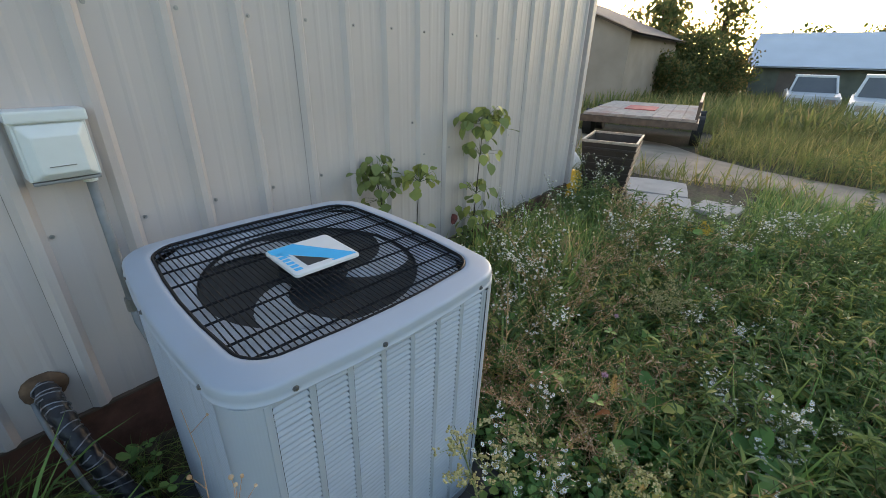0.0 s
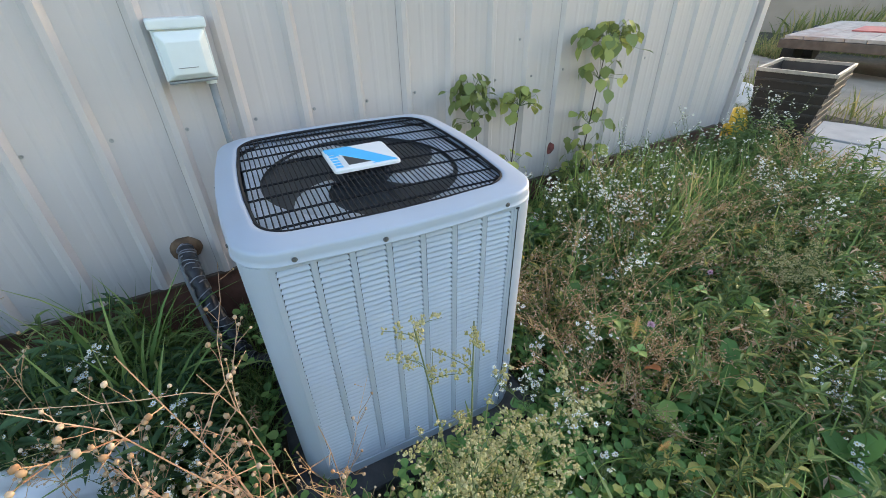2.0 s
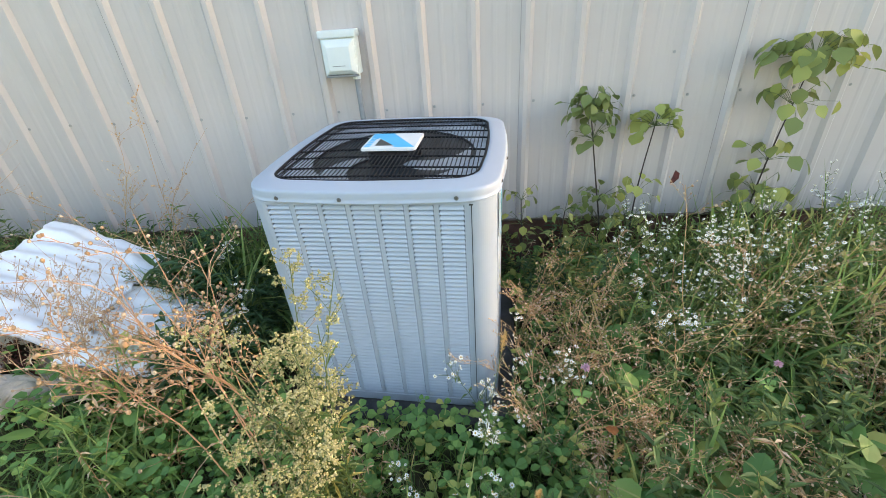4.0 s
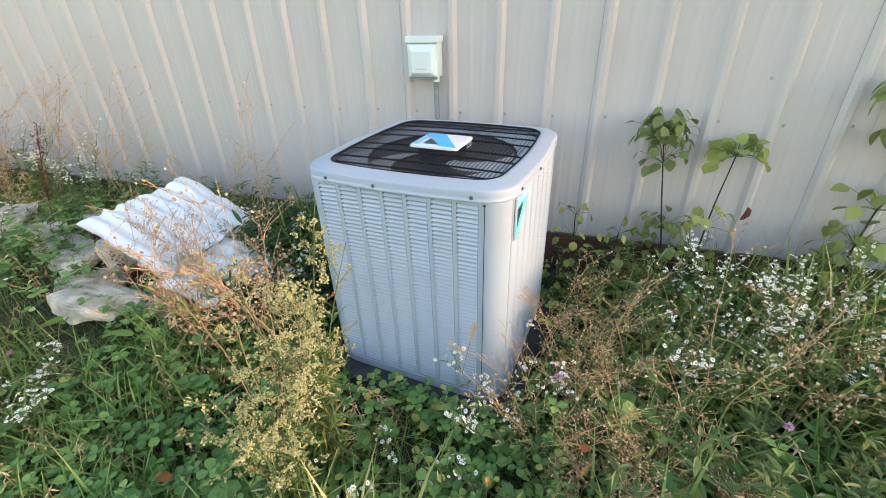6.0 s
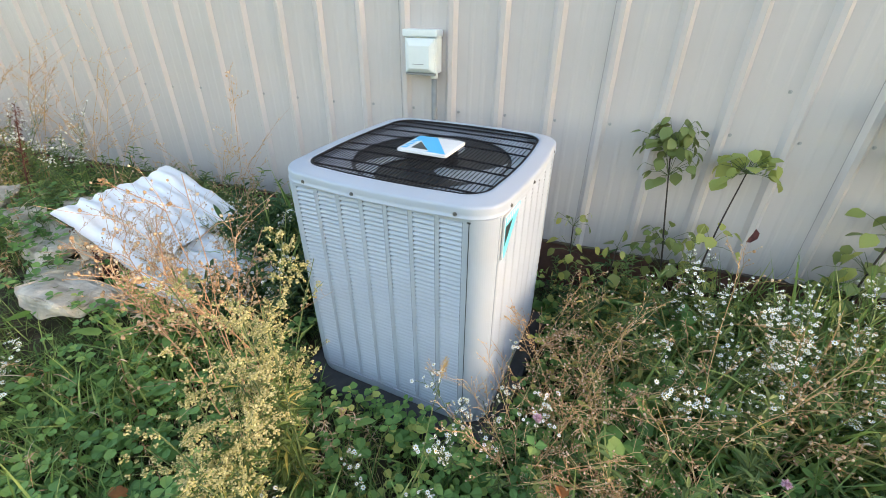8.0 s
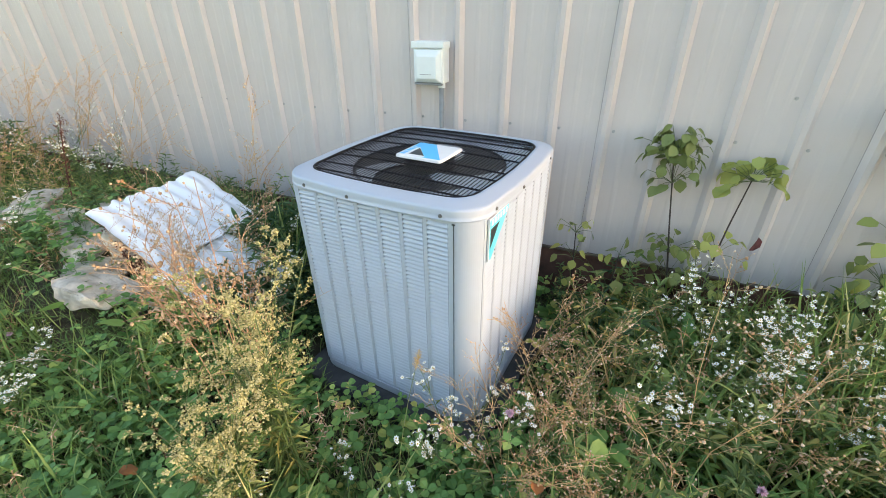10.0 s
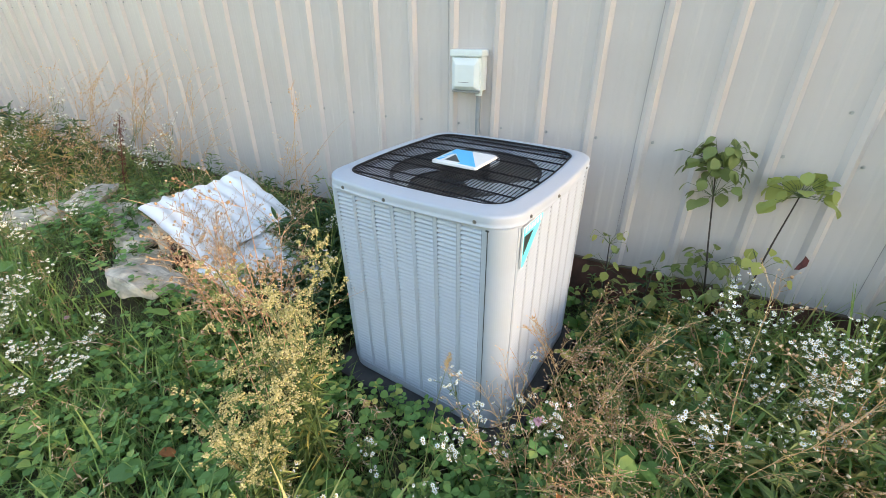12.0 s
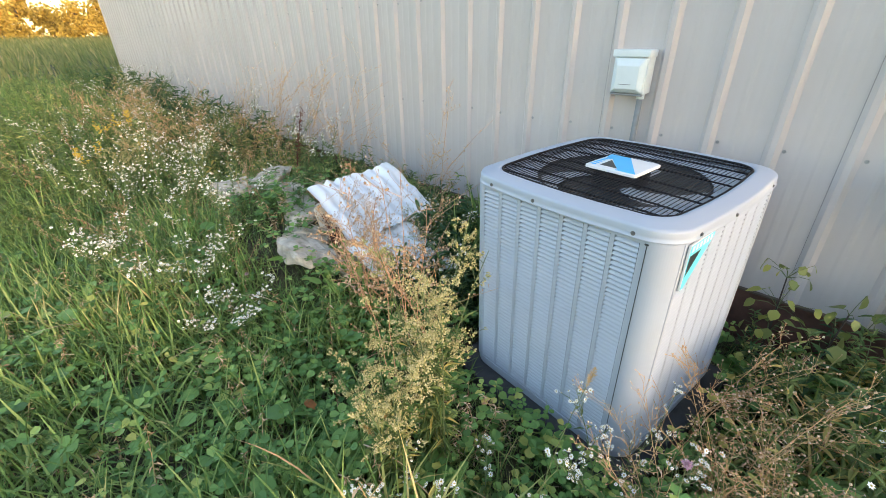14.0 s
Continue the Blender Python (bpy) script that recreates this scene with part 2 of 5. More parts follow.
def thing(name, m, label, category, group="", kind=""):
    ob = new(name)
    ob.empty_display_size = 0.05
    ob.matrix_world = m
    return tagged(ob, label, category, group, kind)


def box(bm, x0, x1, y0, y1, z0, z1, bevel=0.0, rot=None):
    r = bmesh.ops.create_cube(bm, size=1.0)
    m = Matrix.Translation(((x0 + x1) / 2, (y0 + y1) / 2, (z0 + z1) / 2)) @ Matrix.Diagonal((x1 - x0, y1 - y0, z1 - z0, 1))
    if rot is not None:
        m = rot @ m
    bmesh.ops.transform(bm, matrix=m, verts=r["verts"])
    if bevel:
        edges = list({e for v in r["verts"] for e in v.link_edges})
        bmesh.ops.bevel(bm, geom=edges, offset=bevel, segments=2, affect="EDGES", profile=0.6)
    return bm


def cyl(bm, p, q, r0, r1=None, seg=12):
    p, q = Vector(p), Vector(q)
    r1 = r0 if r1 is None else r1
    r = bmesh.ops.create_cone(bm, cap_ends=True, segments=seg, radius1=r0, radius2=r1, depth=(q - p).length)
    m = Matrix.Translation((p + q) / 2) @ (q - p).to_track_quat("Z", "Y").to_matrix().to_4x4()
    bmesh.ops.transform(bm, matrix=m, verts=r["verts"])
    return bm


def tube(points, r0, r1=None, sides=3):
    """A tapered tube along a line of points, as arrays."""
    P = np.asarray(points, float)
    n = len(P)
    r1 = r0 if r1 is None else r1
    T = np.gradient(P, axis=0)
    T /= np.linalg.norm(T, axis=1, keepdims=True) + 1e-9
    ref = np.array([0.31, 0.87, 0.11]) if abs(T[0, 1]) < 0.8 else np.array([1.0, 0.1, 0.05])
    A = np.cross(T, ref)
    A /= np.linalg.norm(A, axis=1, keepdims=True) + 1e-9
    B = np.cross(T, A)
    ang = np.arange(sides) * 2 * np.pi / sides
    R = np.linspace(r0, r1, n)[:, None, None]
    V = (P[:, None, :] + R * (np.cos(ang)[None, :, None] * A[:, None, :] + np.sin(ang)[None, :, None] * B[:, None, :])).reshape(-1, 3)
    F = []
    for i in range(n - 1):
        for j in range(sides):
            a, b = i * sides + j, i * sides + (j + 1) % sides
            F += [(a, b, b + sides), (a, b + sides, a + sides)]
    for j in range(1, sides - 1):
        F += [(0, j + 1, j), ((n - 1) * sides, (n - 1) * sides + j, (n - 1) * sides + j + 1)]
    return V, np.array(F)


class Soup:
    """Gathers triangles of many small pieces."""

    def __init__(self):
        self.V, self.F, self.n = [], [], 0

    def add(self, VF):
        V, F = VF
        self.V.append(V)
        self.F.append(np.asarray(F) + self.n)
        self.n += len(V)

    def get(self):
        return (np.concatenate(self.V), np.concatenate(self.F)) if self.V else (np.zeros((3, 3)), np.array([[0, 1, 2]]))


def turn(az, tilt=None, spin=None):
    """Rotation matrices: spin about x, then tilt about y (nose up), then turn about z."""
    az = np.asarray(az, float)
    n = len(az)
    t = np.zeros(n) if tilt is None else np.asarray(tilt, float)
    s = np.zeros(n) if spin is None else np.asarray(spin, float)
    ca, sa, ct, st, cs, ss = np.cos(az), np.sin(az), np.cos(t), np.sin(t), np.cos(s), np.sin(s)
    Z = np.zeros(n)
    O = np.ones(n)
    Rz = np.stack([ca, -sa, Z, sa, ca, Z, Z, Z, O], 1).reshape(-1, 3, 3)
    Ry = np.stack([ct, Z, -st, Z, O, Z, st, Z, ct], 1).reshape(-1, 3, 3)
    Rx = np.stack([O, Z, Z, Z, cs, -ss, Z, ss, cs], 1).reshape(-1, 3, 3)
    return Rz @ Ry @ Rx


def stamp(T, pos, R, scale):
    """Many copies of a template (V, F), joined."""
    V, F = np.asarray(T[0], float), np.asarray(T[1])
    pos = np.asarray(pos, float)
    n = len(pos)
    scale = np.broadcast_to(np.asarray(scale, float), (n,))
    W = np.einsum("nij,vj->nvi", R, V) * scale[:, None, None] + pos[:, None, :]
    G = F[None] + (np.arange(n) * len(V))[:, None, None]
    return W.reshape(-1, 3), G.reshape(-1, 3)


def leaf_shape(width=0.5, fold=0.12, droop=0.15, rounded=False):
    """A leaf one long, from the origin along x."""
    if rounded:
        xs = [0, 0.18, 0.55, 0.9, 1.0]
        ws = [0, 0.40, 0.5, 0.30, 0]
    else:
        xs = [0, 0.25, 0.55, 0.8, 1.0]
        ws = [0, 0.42, 0.45, 0.25, 0]
    V = [(0, 0, 0)]
    for x, w in zip(xs[1:-1], ws[1:-1]):
        z = -droop * x * x
        V += [(x, w * width, z + fold * w), (x, 0, z), (x, -w * width, z + fold * w)]
    V.append((1, 0, -droop))
    F = [(0, 2, 1), (0, 3, 2)]
    for k in (0, 1):
        a = 1 + 3 * k
        F += [(a, a + 1, a + 4), (a, a + 4, a + 3), (a + 1, a + 2, a + 5), (a + 1, a + 5, a + 4)]
    F += [(7, 8, 10), (8, 0 + 9, 10)]
    F[-2], F[-1] = (7, 8, 10), (8, 9, 10)
    V = [V[0]] + V[1:10] + [V[10]]
    return np.array(V, float), np.array(F)


LEAF = leaf_shape(0.55)
LANCE = leaf_shape(0.22, 0.25, 0.25)


def blade_shape(bend, w=0.022, seg=4):
    """A grass blade one long, rising along z and bending to x."""
    V, F = [], []
    x = z = 0.0
    for i in range(seg + 1):
        t = i / seg
        ww = w * (1 - t ** 2.2) * (0.75 + 0.5 * t * (1 - t) * 2)
        a = bend * t
        if i:
            x += math.sin(a) / seg
            z += math.cos(a) / seg
        V += [(x, ww / 2, z), (x, -ww / 2, z)] if i < seg else [(x, 0, z)]
    for i in range(seg - 1):
        a = 2 * i
        F += [(a, a + 1, a + 3), (a, a + 3, a + 2)]
    F.append((2 * seg - 2, 2 * seg - 1, 2 * seg))
    return np.array(V, float), np.array(F)


BLADES = [blade_shape(b) for b in (0.35, 0.8, 1.3, 1.8, 2.3)]
_o = np.array([(1, 0, 0), (-1, 0, 0), (0, 1, 0), (0, -1, 0), (0, 0, 1), (0, 0, -1)], float)
OCTA = (_o, np.array([(0, 2, 4), (2, 1, 4), (1, 3, 4), (3, 0, 4), (2, 0, 5), (1, 2, 5), (3, 1, 5), (0, 3, 5)]))
_g = 1.618
ICO = (np.array([(-1, _g, 0), (1, _g, 0), (-1, -_g, 0), (1, -_g, 0), (0, -1, _g), (0, 1, _g), (0, -1, -_g), (0, 1, -_g), (_g, 0, -1), (_g, 0, 1), (-_g, 0, -1), (-_g, 0, 1)], float) / 1.9,
       np.array([(0, 11, 5), (0, 5, 1), (0, 1, 7), (0, 7, 10), (0, 10, 11), (1, 5, 9), (5, 11, 4), (11, 10, 2), (10, 7, 6), (7, 1, 8), (3, 9, 4), (3, 4, 2), (3, 2, 6), (3, 6, 8), (3, 8, 9), (4, 9, 5), (2, 4, 11), (6, 2, 10), (8, 6, 7), (9, 8, 1)]))
_fa = np.arange(14) * 2 * np.pi / 14
FLOWER = (np.vstack([[0, 0, 0.08], np.stack([np.cos(_fa) * np.where(np.arange(14) % 2, 0.62, 1), np.sin(_fa) * np.where(np.arange(14) % 2, 0.62, 1), np.where(np.arange(14) % 2, 0.05, 0.22)], 1)]),
          np.array([(0, 1 + i, 1 + (i + 1) % 14) for i in range(14)]))


def smooth01(a, b, x):
    t = np.clip((x - a) / (b - a), 0, 1)
    return t * t * (3 - 2 * t)


def ground_z(x, y):
    """Height of the ground: flat by the unit, a low mound of rubble beyond it, and a fall along the building."""
    x, y = np.asarray(x, float), np.asarray(y, float)
    h = 0.03 + 0.31 * np.exp(-((x + 1.75) ** 2 / 0.9 + (y + 0.9) ** 2 / 0.7))
    h = h - 0.025 * np.maximum(x - 3.5, 0) + 0.02 * np.minimum(np.maximum(-x - 1.5, 0), 90)
    h = h + 0.018 * np.sin(3.1 * x + 1.0) * np.sin(2.7 * y + 0.4)
    return np.where((y > -0.12) & (x > -12.6) & (x < 3.6), np.minimum(h, 0.16), h)

# ---- ground ----
def thicken(bm, t):
    """Backs a sheet with a second skin, t behind it."""
    bm.normal_update()
    bm.verts.index_update()
    nrm = [v.normal.copy() for v in bm.verts]
    k = len(bm.verts)
    d = bmesh.ops.duplicate(bm, geom=bm.verts[:] + bm.edges[:] + bm.faces[:])
    vm = d["vert_map"]
    for v in list(bm.verts)[:k]:
        vm[v].co = v.co - nrm[v.index] * t
    bmesh.ops.reverse_faces(bm, faces=[f for f in d["geom"] if isinstance(f, bmesh.types.BMFace)])


def build_ground():
    xs = np.concatenate([[-900, -400, -200, -120], np.linspace(-90, -14, 39), np.arange(-13, 14.01, 0.2), np.linspace(15, 60, 31), [120, 200, 400, 900]])
    ys = np.concatenate([[-900, -400, -200, -100, -50, -30, -20, -14], np.arange(-10, 1.01, 0.2), np.linspace(2, 30, 15), [60, 120, 300, 900]])
    X, Y = np.meshgrid(xs, ys)
    Z = ground_z(X, Y)
    nx, ny = len(xs), len(ys)
    i = (np.arange(ny - 1)[:, None] * nx + np.arange(nx - 1)[None, :]).ravel()
    F = np.concatenate([np.stack([i, i + 1, i + nx + 1], 1), np.stack([i, i + nx + 1, i + nx], 1)])
    ob = new("ground", mesh_of("ground", np.stack([X, Y, Z], -1).reshape(-1, 3), F, M_SOIL, None, True))
    tagged(ob, "dark soil and litter under the weeds", "ground", kind="structure")
    # sandy drive beyond the end of the building
    n = 96
    V, F = [], []
    for k in range(n + 1):
        y = -14 + 24 * k / n
        c = 7.3 + 0.42 * y
        for s, up in ((-1.0, -0.05), (-0.75, 0.02), (-0.3, 0.03), (0.3, 0.03), (0.75, 0.02), (1.0, -0.05)):
            x = c + s * (1 + 0.9 * float(smooth01(-1.5, 0.5, y))) + 0.15 * math.sin(2.3 * y + s) + abs(s) * 0.22 * noise.noise(Vector((s * 3, y * 1.7, 2.2)))
            V.append((x, y, float(ground_z(x, y)) + up))
        if k:
            a = 6 * (k - 1)
            for j in range(5):
                F += [(a + j, a + j + 1, a + j + 7), (a + j, a + j + 7, a + j + 6)]
    ob = new("road", mesh_of("road", V, F, M_DIRT, None, True))
    tagged(ob, "pale sandy dirt drive past the building", "road", kind="structure")


build_ground()

# ---- building with ribbed steel siding ----
PITCH = 0.2286
WALL_L, WALL_R, WALL_B, WALL_T = -12.55, 3.53, 0.29, 3.3


def siding_profile(x0, ribs):
    """x, y of one siding sheet seen from above: tall ribs with two low swages between."""
    pts = []
    for k in range(ribs):
        b = x0 + k * PITCH
        pts += [(b, 0), (b + 0.017, -0.019), (b + 0.037, -0.019), (b + 0.054, 0)]
        for s in (0.103, 0.163):
            pts += [(b + s, 0), (b + s + 0.009, -0.0018), (b + s + 0.019, -0.0018), (b + s + 0.028, 0)]
    pts += [(x0 + ribs * PITCH, 0), (x0 + ribs * PITCH + 0.017, -0.0172), (x0 + ribs * PITCH + 0.03, -0.0172)]
    return pts


def build_wall():
    wall = new("wall_front")
    tagged(wall, "light greige ribbed steel siding of a long farm building", "wall", kind="structure")
    bm = bmesh.new()
    box(bm, WALL_L + 0.02, WALL_R - 0.02, 0.012, 0.14, 0.2, WALL_T)
    part("wall_core", bm, M_WALL, wall)
    pts = siding_profile(0, 4)
    V = np.array([(x, y, z) for z in (0, WALL_T - WALL_B) for x, y in pts])
    n = len(pts)
    F = np.array([f for i in range(n - 1) for f in ((i, i + 1, n + i + 1), (i, n + i + 1, n + i))])
    me = mesh_of("siding_sheet", V, F, M_WALL)
    x = 0.622 - 0.0005
    while x > WALL_L:
        x -= 4 * PITCH
    while x < WALL_R - 0.2:
        if x + 4 * PITCH > WALL_L:
            r = 4
            a = max(0, math.ceil((WALL_L - x) / PITCH))
            left = r - max(0, math.ceil((x + 4 * PITCH - WALL_R) / PITCH))
            if a == 0 and left == 4:
                m = me
                off = x
            else:
                q = siding_profile(0, left - a)
                Vq = np.array([(px, py, z) for z in (0, WALL_T - WALL_B) for px, py in q])
                k = len(q)
                m = mesh_of("siding_sheet", Vq, np.array([f for i in range(k - 1) for f in ((i, i + 1, k + i + 1), (i, k + i + 1, k + i))]), M_WALL)
                off = x + a * PITCH
            ob = new("siding_sheet", m)
            ob.location = (off, 0, WALL_B)
            ob.parent = wall
            # dark strip stands in for the shadow gap where the sheets overlap
            bm = bmesh.new()
            box(bm, off - 0.0005, off + 0.0005, -0.0010, 0.002, WALL_B, WALL_T)
            part("lap_seam", bm, M_SEAM, wall, "thin dark strip painted as the shadow at the lap")
        x += 4 * PITCH
    # corner trim at both ends
    for nm, x0, x1 in (("corner_trim", WALL_R - 0.06, WALL_R + 0.01), ("corner_trim", WALL_L - 0.01, WALL_L + 0.06)):
        bm = bmesh.new()
        box(bm, x0, x1, -0.026, 0.1, WALL_B - 0.01, WALL_T, 0.004)
        part(nm, bm, M_WALL, wall)
    # screws with washers beside the ribs, on the girt line
    bm = bmesh.new()
    cyl(bm, (0, -0.002, 0), (0, 0, 0), 0.0068, 0.0068, 10)
    cyl(bm, (0, -0.006, 0), (0, -0.002, 0), 0.0042, 0.0046, 6)
    sme = bpy.data.meshes.new("siding_screw")
    bm.to_mesh(sme)
    bm.free()
    sme.materials.append(M_SCREWHEAD)
    for row, z in enumerate((0.885, 1.49, 2.1)):
        for k in range(-52, 16):
            x = k * PITCH + (0.0 if row == 0 else 0.004)
            if WALL_L + 0.1 < x < WALL_R - 0.1:
                ob = new("siding_screw", sme)
                ob.location = (x + rng.uniform(-0.004, 0.004), -0.0005, z + rng.uniform(-0.006, 0.006))
                ob.parent = wall
    for x, z in ((1.333, 1.099), (1.28, 1.06)):
        ob = new("siding_screw", sme)
        ob.location = (x, -0.0005, z)
        ob.parent = wall
    # lower board and its dark drip edge
    bm = bmesh.new()
    box(bm, WALL_L, WALL_R, 0.0, 0.05, 0.02, WALL_B - 0.012, 0.004)
    tagged(part("baseboard", bm, M_BOARD, None), "weathered red-brown skirt board below the siding", "board", kind="structure")
    bm = bmesh.new()
    box(bm, WALL_L, WALL_R, -0.014, 0.006, WALL_B - 0.010, WALL_B - 0.002)
    tagged(part("drip_trim", bm, M_STEEL, None), "thin brown drip edge under the siding", "trim", kind="structure")
    # the rest of the building
    for nm, a in (("wall_east", (WALL_R - 0.12, WALL_R - 0.02, 0.14, 9, 0.0, WALL_T)), ("wall_west", (WALL_L + 0.02, WALL_L + 0.12, 0.14, 9, 0.0, WALL_T)), ("wall_back", (WALL_L, WALL_R, 9, 9.12, 0.0, WALL_T))):
        bm = bmesh.new()
        box(bm, *a)
        tagged(part(nm, bm, M_WALL, None), "greige steel clad wall of the farm building", "wall", kind="structure")
    bm = bmesh.new()
    v = [bm.verts.new(p) for p in ((WALL_L - 0.1, -0.12, WALL_T), (WALL_R + 0.1, -0.12, WALL_T), (WALL_R + 0.1, 4.56, WALL_T + 1.0), (WALL_L - 0.1, 4.56, WALL_T + 1.0), (WALL_L - 0.1, 9.24, WALL_T), (WALL_R + 0.1, 9.24, WALL_T))]
    bm.faces.new((v[0], v[1], v[2], v[3]))
    bm.faces.new((v[3], v[2], v[5], v[4]))
    thicken(bm, 0.05)
    tagged(part("roof", bm, M_ROOF, None), "shallow pale metal roof of the farm building", "roof", kind="structure")


build_wall()

# ---- air conditioner ----
AC = pose(0.147, -0.686, 0.109, 1.4, 0.1, -5.3)
HB = 0.341


def rsquare(half, r, n=7, bow=0.0):
    """Outline of a rounded square with slightly bowed sides, counterclockwise."""
    out = []
    for q in range(4):
        base = q * math.pi / 2
        cx, cy = (half - r), (half - r)
        for i in range(n + 1):
            a = i / n * math.pi / 2
            x, y = cx + r * math.cos(a), cy + r * math.sin(a)
            out.append((x * math.cos(base) - y * math.sin(base), x * math.sin(base) + y * math.cos(base)))
        for f in (0.25, 0.5, 0.75):
            x, y = cx - 2 * cx * f, half + bow * (1 - (1 - 2 * f) ** 2)
            out.append((x * math.cos(base) - y * math.sin(base), x * math.sin(base) + y * math.cos(base)))
    return out


def loft(rings, closed_ends=False):
    bm = bmesh.new()
    vs = [[bm.verts.new((x, y, z)) for x, y in pts] for pts, z in rings]
    n = len(vs[0])
    for a, b in zip(vs, vs[1:]):
        for i in range(n):
            bm.faces.new((a[i], a[(i + 1) % n], b[(i + 1) % n], b[i]))
    if closed_ends:
        bm.faces.new(vs[0][::-1])
        bm.faces.new(vs[-1])
    return bm


def plate(bm, poly, z0, z1):
    """A flat plate from an outline."""
    a = [bm.verts.new((x, y, z0)) for x, y in poly]
    b = [bm.verts.new((x, y, z1)) for x, y in poly]
    bm.faces.new(b)
    bm.faces.new(a[::-1])
    for i in range(len(poly)):
        j = (i + 1) % len(poly)
        bm.faces.new((a[i], a[j], b[j], b[i]))
    return bm


def build_ac():
    ac = thing("air_conditioner", AC, "light grey outdoor air conditioner with louvered sides", "air conditioner")
    # base
    part("base_pan", loft([(rsquare(HB - 0.006, 0.085), -0.012), (rsquare(HB + 0.003, 0.09), -0.006), (rsquare(HB + 0.003, 0.09), 0.026), (rsquare(HB - 0.02, 0.075), 0.028)], True), M_AC, ac)
    # rounded corner panels
    RC = 0.072
    for q in range(4):
        ring = lambda o: [(0.2665, -HB + o + 0.0003)] + [(HB - RC + (RC - o) * math.sin(a), -HB + RC - (RC - o) * math.cos(a)) for a in np.linspace(0.10, 1.375, 16)]
        outer, inner = ring(-0.0012), ring(0.004)
        bm = plate(bmesh.new(), outer + inner[::-1], 0.022, 0.761)
        bmesh.ops.rotate(bm, verts=bm.verts[:], cent=(0, 0, 0), matrix=Matrix.Rotation(q * math.pi / 2, 3, "Z"))
        part("corner_panel", bm, M_AC, ac)
    # four louvered sides
    cols, rows, z0, z1 = 7, 51, 0.032, 0.750
    xl, xr = -0.284, 0.2645
    pw = (xr - xl) / cols
    pitch = (z1 - z0) / rows
    # one louver: a curved slat, set in at its upper edge, with rounded ends that leave a slit
    half = pw / 2 - 0.0062
    prof = [(0.0125, 0.0034, 0.74), (0.0080, 0.0040, 0.82), (0.0042, 0.0030, 0.90), (0.0012, -0.0006, 0.965), (-0.0006, -0.0044, 1.0), (-0.0010, -0.0064, 0.985), (0.0012, -0.0068, 0.96)]
    n = len(prof)
    V = np.array([(sx * half * k, y, z) for sx in (-1, 1) for y, z, k in prof])
    F = [f for i in range(n - 1) for f in ((i, i + n, i + n + 1), (i, i + n + 1, i + 1))]
    F = np.array(F)
    slat = mesh_of("louver", V, F, M_SLAT, None, True)
    for q in range(4):
        rot = Matrix.Rotation(q * math.pi / 2, 4, "Z")
        bm = bmesh.new()
        box(bm, xl, xr, -HB + 0.0004, -HB + 0.009, z1 - 0.001, 0.763, 0, rot)
        panel = part("side_panel", bm, M_AC, ac)
        bm = bmesh.new()
        box(bm, xl, xr, -HB + 0.0004, -HB + 0.009, 0.02, z0 + 0.002, 0, rot)
        part("bottom_rail", bm, M_AC, panel)
        for c in range(cols + 1):
            x = xl + c * pw
            bm = bmesh.new()
            box(bm, x - 0.0066, x + 0.0066, -HB, -HB + 0.011, z0 - 0.01, z1 + 0.008, 0.0012, rot)
            part("upright_strip", bm, M_AC, panel)
        rest = Soup()
        R3 = np.array(rot.to_3x3())
        for c in range(cols):
            for r in range(rows):
                x, z = xl + (c + 0.5) * pw, z0 + (r + 0.5) * pitch
                if q == 0 and r >= rows - 42:
                    ob = new("louver", slat)
                    ob.location = (x, -HB, z)
                    ob.parent = panel
                else:
                    rest.add(((V + (x, -HB, z)) @ R3.T, F))
        part_arr("louvers", rest.get(), M_SLAT, panel, kind="stuff", smooth=True)
    # coil behind the louvers: outer face painted shade-dark, inner face painted as lit
    part("condenser_coil", loft([(rsquare(HB - 0.014, 0.075), 0.028), (rsquare(HB - 0.014, 0.075), 0.760)]), M_COIL, ac)
    part("coil_inside", loft([(rsquare(HB - 0.05, 0.06), 0.76), (rsquare(HB - 0.05, 0.06), 0.03)]), M_FINS, ac)
    # top cover
    bow = 0.0135
    rim = [(rsquare(h, r, 9, w), z) for h, r, w, z in (
        (0.3455, 0.098, 0.011, 0.7612), (0.3492, 0.100, bow, 0.7614), (0.3503, 0.101, bow, 0.7628), (0.3503, 0.101, bow, 0.7650), (0.3482, 0.099, bow, 0.7662), (0.3480, 0.099, bow, 0.7760), (0.3478, 0.099, bow, 0.7875),
        (0.3468, 0.099, bow, 0.7912), (0.3445, 0.098, bow, 0.7938), (0.3410, 0.096, bow, 0.7952), (0.3330, 0.092, bow, 0.7970), (0.3200, 0.087, 0.013, 0.7998), (0.3050, 0.081, 0.0125, 0.8026),
        (0.2965, 0.078, 0.012, 0.8036), (0.2935, 0.077, 0.012, 0.8020), (0.2925, 0.076, 0.012, 0.7960), (0.2925, 0.076, 0.012, 0.7830))]
    bm = loft(rim)
    part("top_cover", bm, M_AC, ac, smooth=True)
    # near-black ring: the shade below the cover's lip, put in as colour
    part("cover_seam", loft([(rsquare(0.3400, 0.090), 0.7560), (rsquare(0.3400, 0.090), 0.7618)], True), M_INK, ac, "thin dark ring painted as the shadow gap under the cover")
    # screws round the cover
    bm = bmesh.new()
    cyl(bm, (0, -0.0005, 0), (0, 0.002, 0), 0.0058, 0.0058, 12)
    cyl(bm, (0, -0.0035, 0), (0, 0, 0), 0.0042, 0.0046, 6)
    sme = bpy.data.meshes.new("cover_screw")
    bm.to_mesh(sme)
    bm.free()
    sme.materials.append(material("dull_dark_screw", (0.17, 0.165, 0.16), 0.45, 0.6, 0.1, 60))
